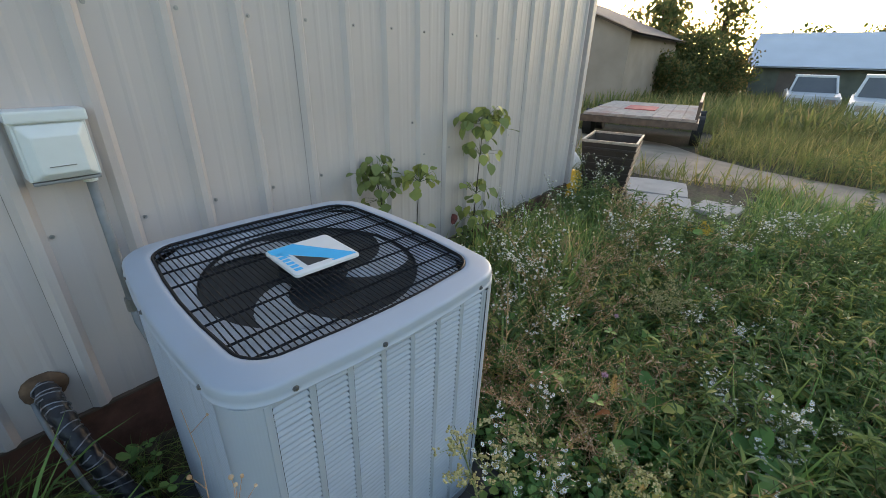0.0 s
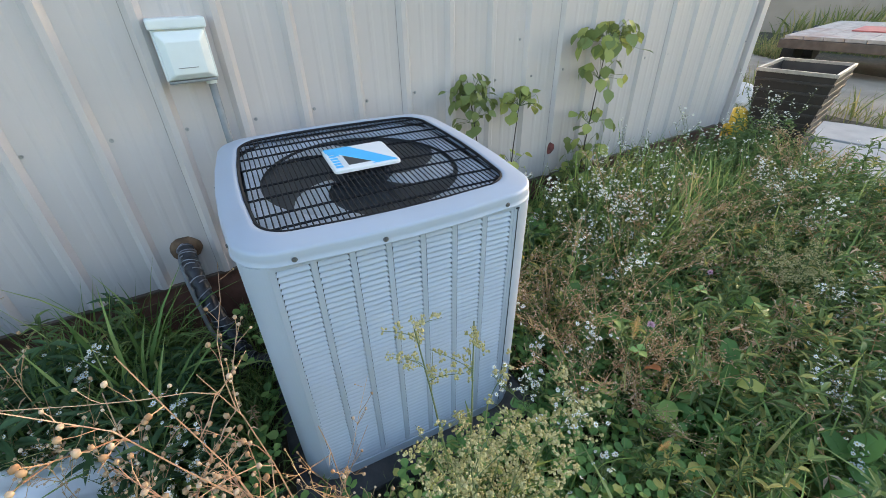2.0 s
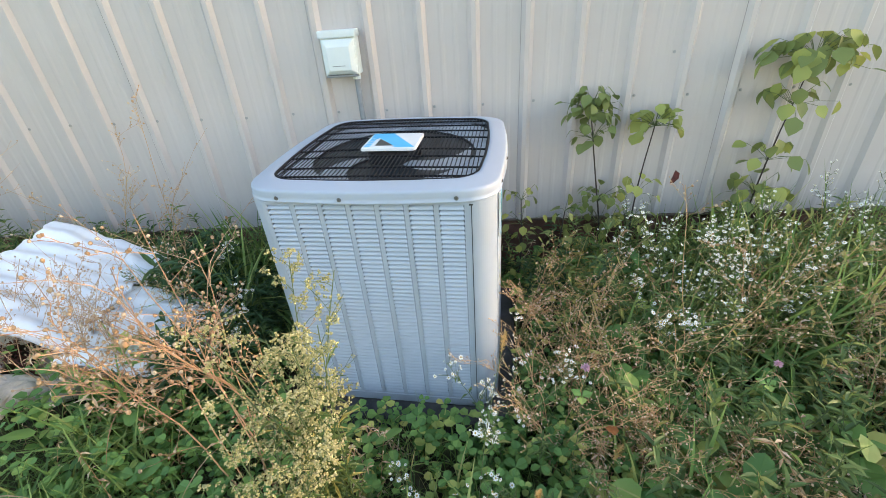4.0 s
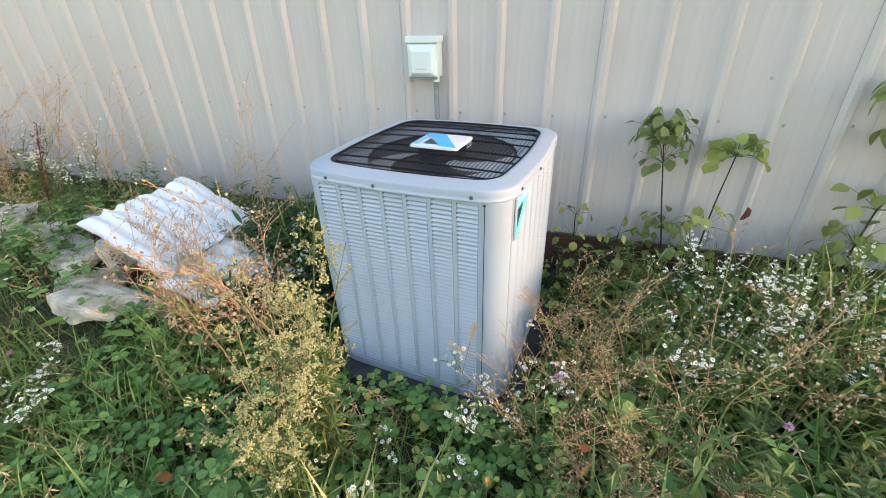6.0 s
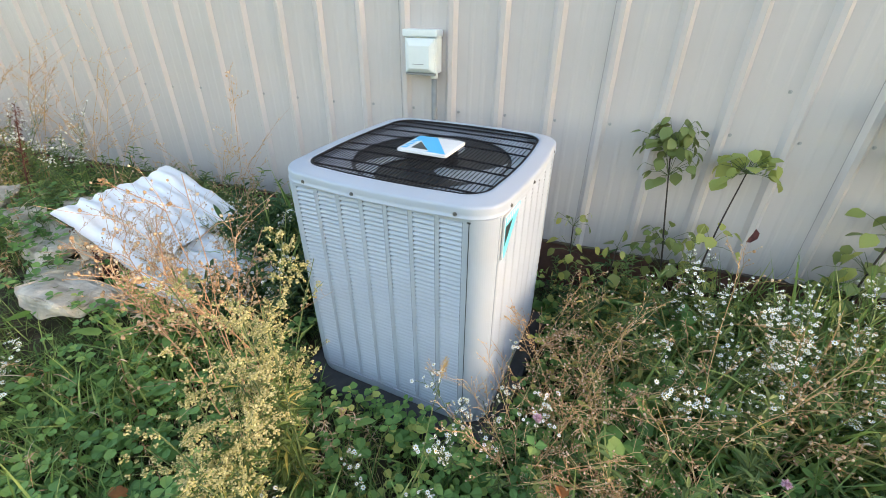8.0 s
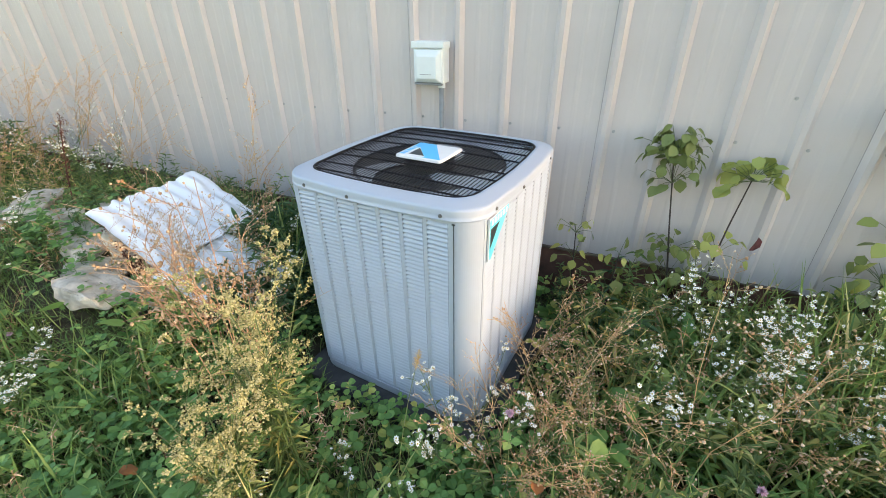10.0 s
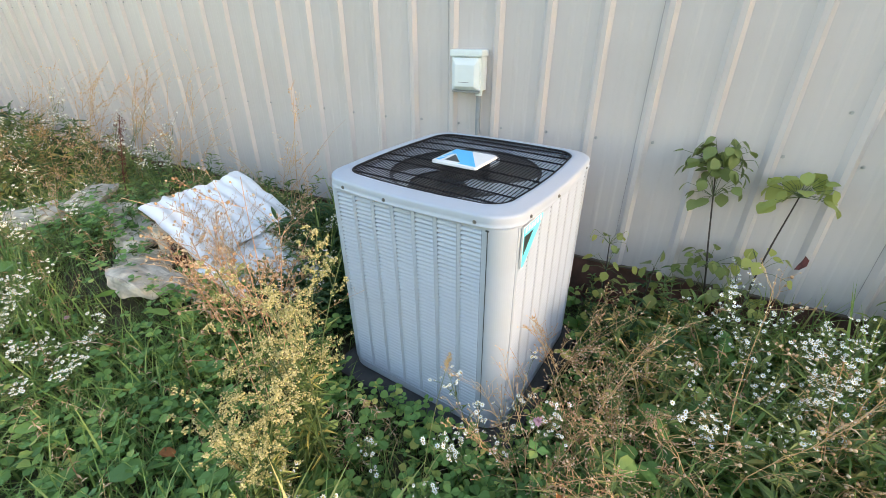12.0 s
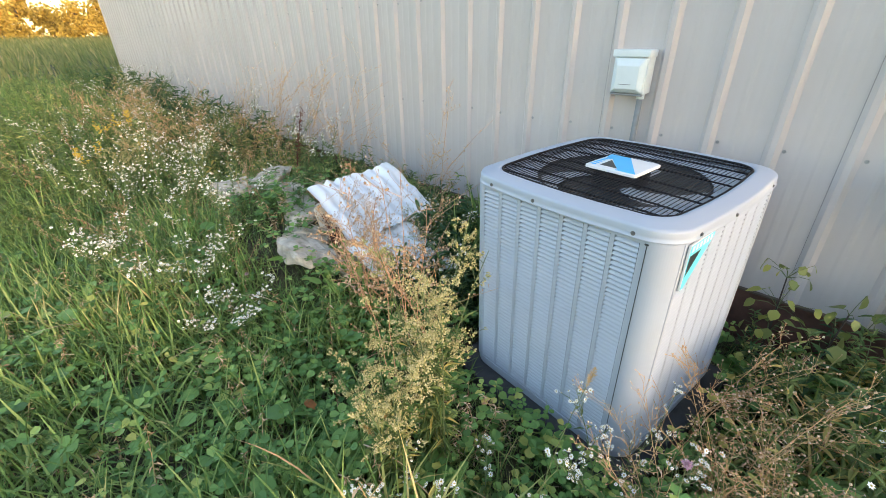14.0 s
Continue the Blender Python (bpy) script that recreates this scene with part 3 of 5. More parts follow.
    for q in range(4):
        for u in (-0.238, -0.060, 0.240):
            ob = new("cover_screw", sme)
            m = Matrix.Rotation(q * math.pi / 2, 4, "Z") @ Matrix.Translation((u, -0.3480 - bow * max(0, 1 - (u / 0.249) ** 2), 0.7725))
            ob.parent = ac
            ob.matrix_basis = m
    bm = bmesh.new()
    box(bm, 0.2700, 0.2800, -HB - 0.0026, -HB + 0.006, 0.7500, 0.7545, 0.001)
    part("panel_clip", bm, M_INK, ac, "small dark clip at the panel joint")
    bm = bmesh.new()
    box(bm, 0.2752, 0.2770, -HB - 0.0022, -HB + 0.005, 0.03, 0.750)
    part("panel_groove", bm, M_INK, ac, "dark joint line beside the corner")
    # grille
    g = part_arr("grille_ring", tube([(x, y, 0.800) for x, y in rsquare(0.290, 0.074, 7, 0.012)] + [(0.290, 0.216, 0.800)], 0.0042, None, 6), M_BLACK, ac)

    def reach(u):
        u = abs(u)
        return 0.289 + 0.012 * (1 - (u / 0.216) ** 2) if u < 0.216 else 0.216 + math.sqrt(max(0.074 ** 2 - (u - 0.216) ** 2, 0))

    nw = 47
    for i in range(nw):
        u = -0.282 + 0.564 * i / (nw - 1)
        L = reach(u)
        pts = [(u, v, 0.8005 + 0.006 * (1 - (u / 0.3) ** 2) * (1 - (v / 0.3) ** 2)) for v in np.linspace(-L, L, 9)]
        part_arr("grille_wire", tube(pts, 0.0016, None, 4), M_BLACK, ac)
    for v in (-0.262, -0.200, -0.112, -0.045, 0.075, 0.150, 0.215, 0.268):
        L = reach(v)
        pts = [(u, v, 0.7965 + 0.006 * (1 - (u / 0.3) ** 2) * (1 - (v / 0.3) ** 2)) for u in np.linspace(-L, L, 9)]
        part_arr("grille_bar", tube(pts, 0.0028, None, 5), M_BLACK, ac)
    # fan, motor, shroud
    bm = bmesh.new()
    cyl(bm, (0, 0, 0.60), (0, 0, 0.794), 0.090, 0.086, 32)
    part("fan_motor", bm, M_DARKPL, ac, "black motor housing under the badge")
    circ = lambda r: [(r * math.cos(a), r * math.sin(a)) for a in np.linspace(0, 2 * math.pi, 40, endpoint=False)]
    sq = lambda h: [(h * max(-1, min(1, 1.25 * math.cos(a))), h * max(-1, min(1, 1.25 * math.sin(a)))) for a in np.linspace(0, 2 * math.pi, 40, endpoint=False)]
    part("fan_shroud", loft([(sq(0.292), 0.782), (circ(0.268), 0.779), (circ(0.262), 0.770)]), M_SHROUD, ac, smooth=True)
    part("fan_orifice", loft([(circ(0.2625), 0.7705), (circ(0.258), 0.755), (circ(0.256), 0.640)]), M_DARKPL, ac, "dark fan throat", smooth=True)
    for k in range(3):
        bm = bmesh.new()
        a0 = math.radians(175 + 120 * k)
        grid = []
        for i in range(10):
            r = 0.085 + 0.165 * i / 9
            row = []
            for j in range(9):
                f = j / 8
                a = a0 + (f - 0.5) * (1.0 + 0.75 * i / 9) + 0.55 * (i / 9) ** 1.5
                row.append(bm.verts.new((r * math.cos(a), r * math.sin(a), 0.738 + 0.060 * (f - 0.5) + 0.020 * math.sin(f * math.pi))))
            grid.append(row)
        for i in range(9):
            for j in range(8):
                bm.faces.new((grid[i][j], grid[i + 1][j], grid[i + 1][j + 1], grid[i][j + 1]))
        thicken(bm, 0.002)
        part("fan_blade", bm, M_BLADE, ac, "grey metal fan blade", smooth=True)
    bm = bmesh.new()
    box(bm, -0.28, 0.28, -0.28, 0.28, 0.037, 0.05, 0.004)
    part("floor_pan", bm, M_PAN, ac)
    # badge on the grille
    bx, by = 0.174, 0.158
    ox, oy = -bx / 2, -by / 2
    bm = loft([([(x * bx / 2 / 0.5, y * by / 2 / 0.5) for x, y in rsquare(0.5, 0.06, 4)], 0.8070), ([(x * bx / 2 / 0.5, y * by / 2 / 0.5) for x, y in rsquare(0.5, 0.06, 4)], 0.8140),
               ([(x * bx / 2 / 0.52, y * by / 2 / 0.52) for x, y in rsquare(0.5, 0.06, 4)], 0.8162)], True)
    badge = part("badge", bm, M_WHITE, ac, "white square badge with a blue and black emblem")
    uv = lambda pts: [(ox + u * bx, oy + v * by) for u, v in pts]
    part("emblem_band", plate(bmesh.new(), uv([(0.60, 0.05), (0.97, 0.05), (0.42, 0.965), (0.03, 0.965), (0.03, 0.80)]), 0.8164, 0.8170), M_BLUE, badge)
    part("emblem_triangle", plate(bmesh.new(), uv([(0.24, 0.14), (0.58, 0.14), (0.24, 0.58)]), 0.8171, 0.8175), M_INK, badge)
    part("emblem_field", plate(bmesh.new(), uv([(0.20, 0.08), (0.62, 0.08), (0.20, 0.66)]), 0.8164, 0.81705), M_WHITE, badge)
    bm = bmesh.new()
    for i in range(6):
        v = 0.10 + 0.118 * i
        plate(bm, uv([(0.05, v), (0.155, v), (0.155, v + 0.075), (0.05, v + 0.075)]), 0.8164, 0.8170)
    part("lettering_bars", bm, M_BLUE, badge)
    # emblem plate on the side next to the front corner
    bm = bmesh.new()
    P = lambda pts, d0, d1, m: [m.verts.new((d, y, z)) for d in (d0, d1) for y, z in pts]

    def side_plate(bm, pts, d0, d1):
        k = len(pts)
        vs = P(pts, d0, d1, bm)
        bm.faces.new(vs[k:])
        bm.faces.new(vs[:k][::-1])
        for i in range(k):
            j = (i + 1) % k
            bm.faces.new((vs[i], vs[j], vs[k + j], vs[k + i]))
        return bm

    X = HB + 0.002
    y0, zt = -0.276, 0.754
    side_plate(bm, [(y0, zt), (y0, zt - 0.128), (y0 + 0.014, zt - 0.128), (y0 + 0.134, zt - 0.012), (y0 + 0.134, zt)], X, X + 0.005)
    sign = part("side_emblem", bm, M_WHITE, ac, "white emblem plate with cyan band and dark triangle")
    part("emblem_band", side_plate(bmesh.new(), [(y0 + 0.003, zt - 0.125), (y0 + 0.014, zt - 0.125), (y0 + 0.131, zt - 0.014), (y0 + 0.131, zt - 0.003), (y0 + 0.003, zt - 0.003)], X + 0.0052, X + 0.0058), M_CYAN, sign)
    part("emblem_triangle", side_plate(bmesh.new(), [(y0 + 0.006, zt - 0.088), (y0 + 0.066, zt - 0.030), (y0 + 0.006, zt - 0.030)], X + 0.0059, X + 0.0063), M_INK, sign)
    bm = bmesh.new()
    for i in range(6):
        y = y0 + 0.010 + 0.0195 * i
        side_plate(bm, [(y, zt - 0.022), (y + 0.0125, zt - 0.022), (y + 0.0125, zt - 0.006), (y, zt - 0.006)], X + 0.0059, X + 0.0063)
    part("lettering_bars", bm, M_BOX, sign)
    # the casing is a little deeper than wide
    done = set()
    for ob in ac.children_recursive:
        if ob.matrix_basis == Matrix.Identity(4) and ob.data.name not in done:
            done.add(ob.data.name)
            for v in ob.data.vertices:
                v.co.y += 0.06 * max(v.co.y - 0.06, 0)
    # pad
    bm = bmesh.new()
    box(bm, -0.395, 0.395, -0.395, 0.395, -0.11, -0.001, 0.012)
    pad = part("equipment_pad", bm, M_PAD, None)
    pad.matrix_world = pose(0.152, -0.705, 0.088, 0, 0, -5.3)
    tagged(pad, "dark composite equipment pad half hidden by weeds", "pad")


build_ac()


# ---- disconnect box, conduit, line set ----
def build_disconnect():
    th = thing("disconnect_box", pose(-0.160, 0, 1.14), "pale grey electrical disconnect box screwed to the siding", "electrical box")
    w = 0.076
    bm = bmesh.new()
    box(bm, -w, w, -0.07, -0.002, -0.085, 0.083, 0.004)
    part("body", bm, M_BOX, th)
    bm = bmesh.new()
    box(bm, -w - 0.006, w + 0.006, -0.083, -0.002, 0.062, 0.092, 0.006)
    part("lid", bm, M_BOX, th)
    # domed cover with a raised middle
    bm = loft([([(x * 0.071, z * 0.072) for x, z in rsquare(1, 0.08, 3)], 0.0), ([(x * 0.068, z * 0.069) for x, z in rsquare(1, 0.09, 3)], 0.008), ([(x * 0.050, z * 0.048 - 0.006) for x, z in rsquare(1, 0.12, 3)], 0.022),
               ([(x * 0.047, z * 0.045 - 0.006) for x, z in rsquare(1, 0.14, 3)], 0.023)], True)
    bmesh.ops.transform(bm, matrix=Matrix(((1, 0, 0, 0), (0, 0, -1, -0.070), (0, 1, 0, -0.012), (0, 0, 0, 1))), verts=bm.verts[:])
    cover = part("cover", bm, M_BOX, th)
    bm = bmesh.new()
    box(bm, -0.032, 0.024, -0.0955, -0.0925, -0.0475, -0.0455)
    part("embossed_line", bm, M_CONDUIT, cover)
    bm = bmesh.new()
    box(bm, -w + 0.004, w - 0.004, -0.078, -0.060, -0.094, -0.085, 0.003)
    part("latch_lip", bm, M_CONDUIT, th)
    bm = bmesh.new()
    cyl(bm, (0.052, -0.035, -0.108), (0.052, -0.035, -0.084), 0.017, 0.017, 14)
    part("conduit_hub", bm, M_BOX, th)
    # conduit down the wall, elbow and whip to the unit
    pts = [(-0.108, -0.036, 1.036), (-0.108, -0.036, 0.80), (-0.108, -0.036, 0.62)]
    cd = new("conduit", mesh_of("conduit", *tube(pts, 0.0125, None, 10), M_CONDUIT, None, True))
    tagged(cd, "grey plastic conduit running down from the disconnect box", "conduit")
    pts = [(-0.108, -0.036, 0.62), (-0.110, -0.05, 0.56), (-0.105, -0.12, 0.50), (-0.09, -0.24, 0.48), (-0.08, -0.372, 0.48)]
    w2 = new("flexible_whip", mesh_of("flexible_whip", *tube(pts, 0.0135, None, 10), M_CONDUIT, None, True))
    tagged(w2, "grey flexible cable whip into the unit", "cable")
    bm = bmesh.new()
    cyl(bm, (-0.108, -0.036, 0.60), (-0.108, -0.036, 0.645), 0.019, 0.019, 12)
    tagged(part("conduit_coupling", bm, M_SCREWHEAD, None), "metal coupling at the conduit's end", "coupling")


build_disconnect()


def curve_pts(ctrl, n):
    """Smooth points through control points."""
    c = np.asarray(ctrl, float)
    c = np.vstack([2 * c[0] - c[1], c, 2 * c[-1] - c[-2]])
    out = []
    k = len(c) - 3
    for i in range(n):
        u = i / (n - 1) * k
        j = min(int(u), k - 1)
        t = u - j
        p0, p1, p2, p3 = c[j:j + 4]
        out.append(0.5 * ((2 * p1) + (-p0 + p2) * t + (2 * p0 - 5 * p1 + 4 * p2 - p3) * t * t + (-p0 + 3 * p1 - 3 * p2 + p3) * t ** 3))
    return np.array(out)


def build_lineset():
    th = thing("refrigerant_line", pose(0, 0, 0), "black taped insulated pipe from a wall hole to the unit", "pipe")
    ctrl = [(-0.376, 0.03, 0.44), (-0.376, -0.04, 0.437), (-0.371, -0.12, 0.40), (-0.357, -0.21, 0.31), (-0.322, -0.31, 0.20), (-0.280, -0.40, 0.115), (-0.20, -0.46, 0.12)]
    P = curve_pts(ctrl, 70)
    V, F = tube(P, 0.029, 0.028, 12)
    # the wrap swells in turns along the pipe
    ring = np.repeat(np.arange(70), 12)
    C = np.repeat(P, 12, 0)
    V = C + (V - C) * (1 + 0.10 * np.sin(ring * 1.35 + np.tile(np.arange(12), 70) * 0.52))[:, None]
    part_arr("insulation", (V, F), M_TAPE, th, smooth=True)
    for k in range(24):
        i0 = 4 + k * 2.6 + 0.5 * math.sin(k * 2.3)
        pts = []
        for j in range(9 + k % 4):
            a = j + k * 5
            u = min(max(i0 + 1.1 * math.sin(a * 0.52 + 0.6 * k), 0), 68.9)
            i, f = int(u), u - int(u)
            w = V[i * 12 + a % 12] * (1 - f) + V[(i + 1) * 12 + a % 12] * f
            c = P[i] * (1 - f) + P[i + 1] * f
            pts.append(c + (w - c) * 1.03)
        part_arr("tape_edge", tube(pts, 0.0024, None, 4), M_TAPE2, th, "silvery tape edge")
    part_arr("copper_line", tube(curve_pts([(-0.41, 0.02, 0.41), (-0.41, -0.06, 0.38), (-0.40, -0.15, 0.28), (-0.365, -0.28, 0.14), (-0.23, -0.43, 0.10)], 24), 0.0075, None, 8), M_CONDUIT, th, "thin bare grey line", smooth=True)
    bm = bmesh.new()
    bmesh.ops.create_uvsphere(bm, u_segments=18, v_segments=8, radius=1)
    bmesh.ops.transform(bm, matrix=Matrix.Translation((-0.375, -0.004, 0.435)) @ Matrix.Diagonal((0.058, 0.02, 0.05, 1)), verts=bm.verts[:])
    for v in bm.verts:
        v.co += Vector(noise.noise_vector(v.co * 40)) * 0.006
    tagged(part("hole_sealant", bm, M_HOLE, None, smooth=True), "crumbling brown sealant round the pipe hole", "sealant")


build_lineset()


# ---- corrugated sheet and stones ----
def build_sheets():
    def sheet(name, c0, cu, cv, waves, label):
        """A corrugated sheet over the parallelogram c0, c0+cu, c0+cv, with ragged bent edges."""
        c0, cu, cv = Vector(c0), Vector(cu), Vector(cv)
        nrm = cu.cross(cv).normalized()
        if nrm.z < 0:
            nrm = -nrm
        nu, nv = waves * 8, 14
        bm = bmesh.new()
        g = []
        for j in range(nv + 1):
            row = []
            for i in range(nu + 1):
                u, v = i / nu, j / nv
                p = c0 + cu * u + cv * v
                amp = 0.0062
                h = amp * math.sin(u * waves * 2 * math.pi) + 0.042 * noise.noise(Vector((u * 2.5, v * 2.5, 3.3))) + 0.016 * noise.noise(Vector((u * 9, v * 7, 1.3))) + 0.02 * math.sin(v * math.pi) * (1 - u)
                p = p + nrm * h
                if j in (0, nv):
                    p += cv * 0.05 * noise.noise(Vector((u * 14, j, 0.7)))
                row.append(bm.verts.new(p))
            g.append(row)
        for j in range(nv):
            for i in range(nu):
                bm.faces.new((g[j][i], g[j][i + 1], g[j + 1][i + 1], g[j + 1][i]))
        thicken(bm, 0.003)
        tagged(part(name, bm, M_SHEET, None, smooth=True), label, "metal sheet")

    # ridges run down the slope; edges: far top, near top, lower end
    sheet("corrugated_sheet", (-1.385, -0.50, 0.59), (0.005, -0.56, -0.005), (0.46, -0.04, -0.18), 8, "white corrugated metal sheet lying over rubble")
    sheet("corrugated_sheet", (-0.955, -0.73, 0.405), (0.005, -0.385, -0.01), (0.37, 0.01, -0.135), 6, "lower white corrugated sheet with torn edge")


build_sheets()


def stone(size, seed):
    """A broken slab: the hull of random points, with chipped edges and a rough skin."""
    r = np.random.default_rng(seed)
    bm = bmesh.new()
    for _ in range(30):
        p = r.uniform(-1, 1, 3)
        p /= max(abs(p[0]), abs(p[1]), 1.3 * abs(p[2]))
        bm.verts.new((p[0] * size[0], p[1] * size[1], p[2] * size[2]))
    h = bmesh.ops.convex_hull(bm, input=bm.verts[:])
    bmesh.ops.delete(bm, geom=[v for v in bm.verts if not v.link_faces], context="VERTS")
    bmesh.ops.dissolve_limit(bm, angle_limit=0.25, verts=bm.verts[:], edges=bm.edges[:])
    bmesh.ops.bevel(bm, geom=bm.edges[:], offset=min(size) * 0.16, segments=2, affect="EDGES", profile=0.6)
    bmesh.ops.triangulate(bm, faces=bm.faces[:])
    bmesh.ops.subdivide_edges(bm, edges=bm.edges[:], cuts=2, use_grid_fill=True)
    for v in bm.verts:
        v.co += Vector(noise.noise_vector(v.co * 14 + Vector((seed, 0, 0)))) * 0.02 + Vector(noise.noise_vector(v.co * 38)) * 0.007 + Vector(noise.noise_vector(v.co * 70)) * 0.002
    return bm


STONES = [(-1.20, -1.22, 0.33, 0.16, 0.11, 0.10, 8), (-1.28, -0.92, 0.44, 0.13, 0.12, 0.13, 25), (-1.28, -0.62, 0.44, 0.12, 0.12, 0.13, 70), (-1.0, -0.80, 0.32, 0.12, 0.12, 0.12, 40), (-0.72, -0.85, 0.20, 0.11, 0.13, 0.10, 15), (-1.62, -1.02, 0.40, 0.20, 0.10, 0.05, -15), (-1.95, -0.95, 0.42, 0.14, 0.11, 0.07, 30), (-2.35, -1.15, 0.40, 0.19, 0.15, 0.08, 0),
          (-2.30, -0.88, 0.42, 0.09, 0.20, 0.07, 40), (-1.75, -0.72, 0.42, 0.13, 0.11, 0.07, 10), (-1.38, -1.10, 0.33, 0.15, 0.12, 0.09, 50), (-1.05, -1.02, 0.26, 0.16, 0.14, 0.10, 5), (-1.45, -0.72, 0.34, 0.2, 0.17, 0.10, 60)]
for i, (x, y, z, a, b, c, r) in enumerate(STONES):
    ob = part("stone", stone((a * 0.95, b * 0.95, c * 0.7), i + 1), M_STONE, None)
    ob.matrix_world = pose(x, y, z - 0.03, 4 * (i % 3) - 4, 5 - 4 * (i % 4), r)
    tagged(ob, "pale broken stone slab among dry weeds", "stone", "rubble stones")


# ---- beyond the end of the building ----
def build_yard():
    # tapered slatted bin
    th = thing("planter_bin", pose(4.16, -0.18, float(ground_z(4.16, -0.2)), 0, 0, 10), "dark brown tapered plastic bin with a worn rim", "bin")
    a, b, H = 0.23, 0.18, 0.64
    rc = lambda s: [(sx * a * s, sy * b * s) for sx, sy in ((-1, -1), (1, -1), (1, 1), (-1, 1))]
    part("shell", loft([(rc(1.0), 0.0), (rc(1.42), H), (rc(1.36), H), (rc(0.95), 0.02)], True), M_BIN, th)
    bm = bmesh.new()
    s = 1.45
    for x0, x1, y0, y1 in ((-a * s, a * s, -b * s, -b * s + 0.02), (-a * s, a * s, b * s - 0.02, b * s), (-a * s, -a * s + 0.02, -b * s + 0.02, b * s - 0.02), (a * s - 0.02, a * s, -b * s + 0.02, b * s - 0.02)):
        box(bm, x0, x1, y0, y1, H - 0.005, H + 0.022, 0.004)
    part("rim", bm, M_RIMLIGHT, th, "worn pale rim")
    for k in range(7):
        z = 0.10 + 0.078 * k
        f = 1 + 0.42 * z / H + 0.02
        bm = bmesh.new()
        box(bm, -a * f, a * f, -b * f - 0.008, -b * f + 0.004, z, z + 0.022, 0.003)
        box(bm, a * f - 0.004, a * f + 0.008, -b * f, b * f, z, z + 0.022, 0.003)
        box(bm, -a * f - 0.008, -a * f + 0.004, -b * f, b * f, z, z + 0.022, 0.003)
        part("rib_band", bm, M_BIN, th)
    # concrete slabs
    for i, (x, y, sx, sy, r) in enumerate(((3.72, -0.84, 0.56, 0.56, 13), (4.34, -0.70, 0.60, 0.60, 14), (4.98, -0.52, 0.60, 0.62, 12), (4.55, -1.22, 0.40, 0.36, -8))):
        bm = bmesh.new()
        box(bm, -sx * 0.54, sx * 0.54, -sy * 0.54, sy * 0.54, -0.05, 0.042, 0.012)
        bmesh.ops.subdivide_edges(bm, edges=bm.edges[:], cuts=2, use_grid_fill=True)
        for v in bm.verts:
            v.co += Vector(noise.noise_vector(v.co * 9 + Vector((i, 0, 0)))) * 0.012
        ob = part("concrete_slab", bm, M_SLAB, None)
        ob.matrix_world = pose(x, y, float(ground_z(x, y)), 0, 0, r)
        tagged(ob, "pale cracked concrete slab lying on the ground", "slab", "concrete slabs")
    # flat trailer
    gz = float(ground_z(10, 1))
    th = thing("flat_trailer", pose(9.9, 0.95, gz, 0, 0, 8), "low flat trailer with a pale weathered deck", "trailer")
    for k in range(8):
        bm = bmesh.new()
        box(bm, -1.6, 1.6, -1.0 + 0.25 * k, -1.0 + 0.25 * k + 0.24, 0.55, 0.60, 0.006)
        part("deck_plank", bm, M_PLANK, th)
    bm = bmesh.new()
    box(bm, -1.62, 1.62, -1.04, 1.04, 0.42, 0.545, 0.01)
    part("chassis", bm, M_STEEL, th)
    for x in (-1.55, 0, 1.55):
        bm = bmesh.new()
        box(bm, x - 0.025, x + 0.025, -1.02, -0.97, 0.55, 0.85)
        part("stake", bm, M_STEEL, th)
    bm = bmesh.new()
    box(bm, -1.6, 1.6, -1.02, -0.97, 0.85, 0.90, 0.006)
    part("rail", bm, M_STEEL, th)
    bm = bmesh.new()
    box(bm, -0.5, 0.4, -0.2, 0.4, 0.601, 0.62, 0.004)
    for x, y in ((-0.6, -1.05), (0.6, -1.05), (-0.6, 1.05), (0.6, 1.05)):
        b2 = bmesh.new()
        cyl(b2, (x, y - 0.09, 0.29), (x, y + 0.09, 0.29), 0.29, 0.29, 20)
        part("wheel", b2, M_TYRE, th)
    part("load_sheet", bm, material("faded_red_sheet", (0.5, 0.12, 0.10), 0.7), th, "faded red sheet on the deck")
    # sacks by the wall end
    for i, (x, y, s) in enumerate(((5.2, 0.75, 0.26), (6.1, 0.55, 0.3), (5.6, 1.2, 0.28))):
        bm = bmesh.new()
        bmesh.ops.create_icosphere(bm, subdivisions=3, radius=1)
        for v in bm.verts:
            v.co = Vector((v.co.x * s * 1.2, v.co.y * s * 0.8, max(v.co.z, -0.6) * s * 0.7)) + Vector(noise.noise_vector(v.co * 2.5 + Vector((i * 5, 0, 0)))) * s * 0.25
        ob = part("sack", bm, M_SACK, None, smooth=True)
        ob.matrix_world = pose(x, y, float(ground_z(x, y)) + s * 0.4, 0, 0, 30 * i)
        tagged(ob, "crumpled white woven sack on the bare ground", "sack", "sacks")
    bm = bmesh.new()
    bmesh.ops.create_icosphere(bm, subdivisions=3, radius=1)
    for v in bm.verts:
        v.co = Vector((v.co.x * 0.12, v.co.y * 0.09, max(v.co.z, -0.8) * 0.17)) + Vector(noise.noise_vector(v.co * 3)) * 0.03
    ob = part("yellow_bag", bm, M_YELLOWBAG, None, smooth=True)
    ob.matrix_world = pose(3.85, 0.06, 0.17)
    tagged(ob, "crumpled yellow plastic bag behind the corner", "bag")
    # low barn with a pale roof
    gz = float(ground_z(30, -4))
    th = thing("barn", pose(31, -4.5, gz), "low barn with pale metal roof and dark open front", "barn")
    bm = bmesh.new()
    box(bm, 0, 7, -9, 5.4, -0.3, 2.0)
    part("wall", bm, M_BARN, th)
    bm = bmesh.new()
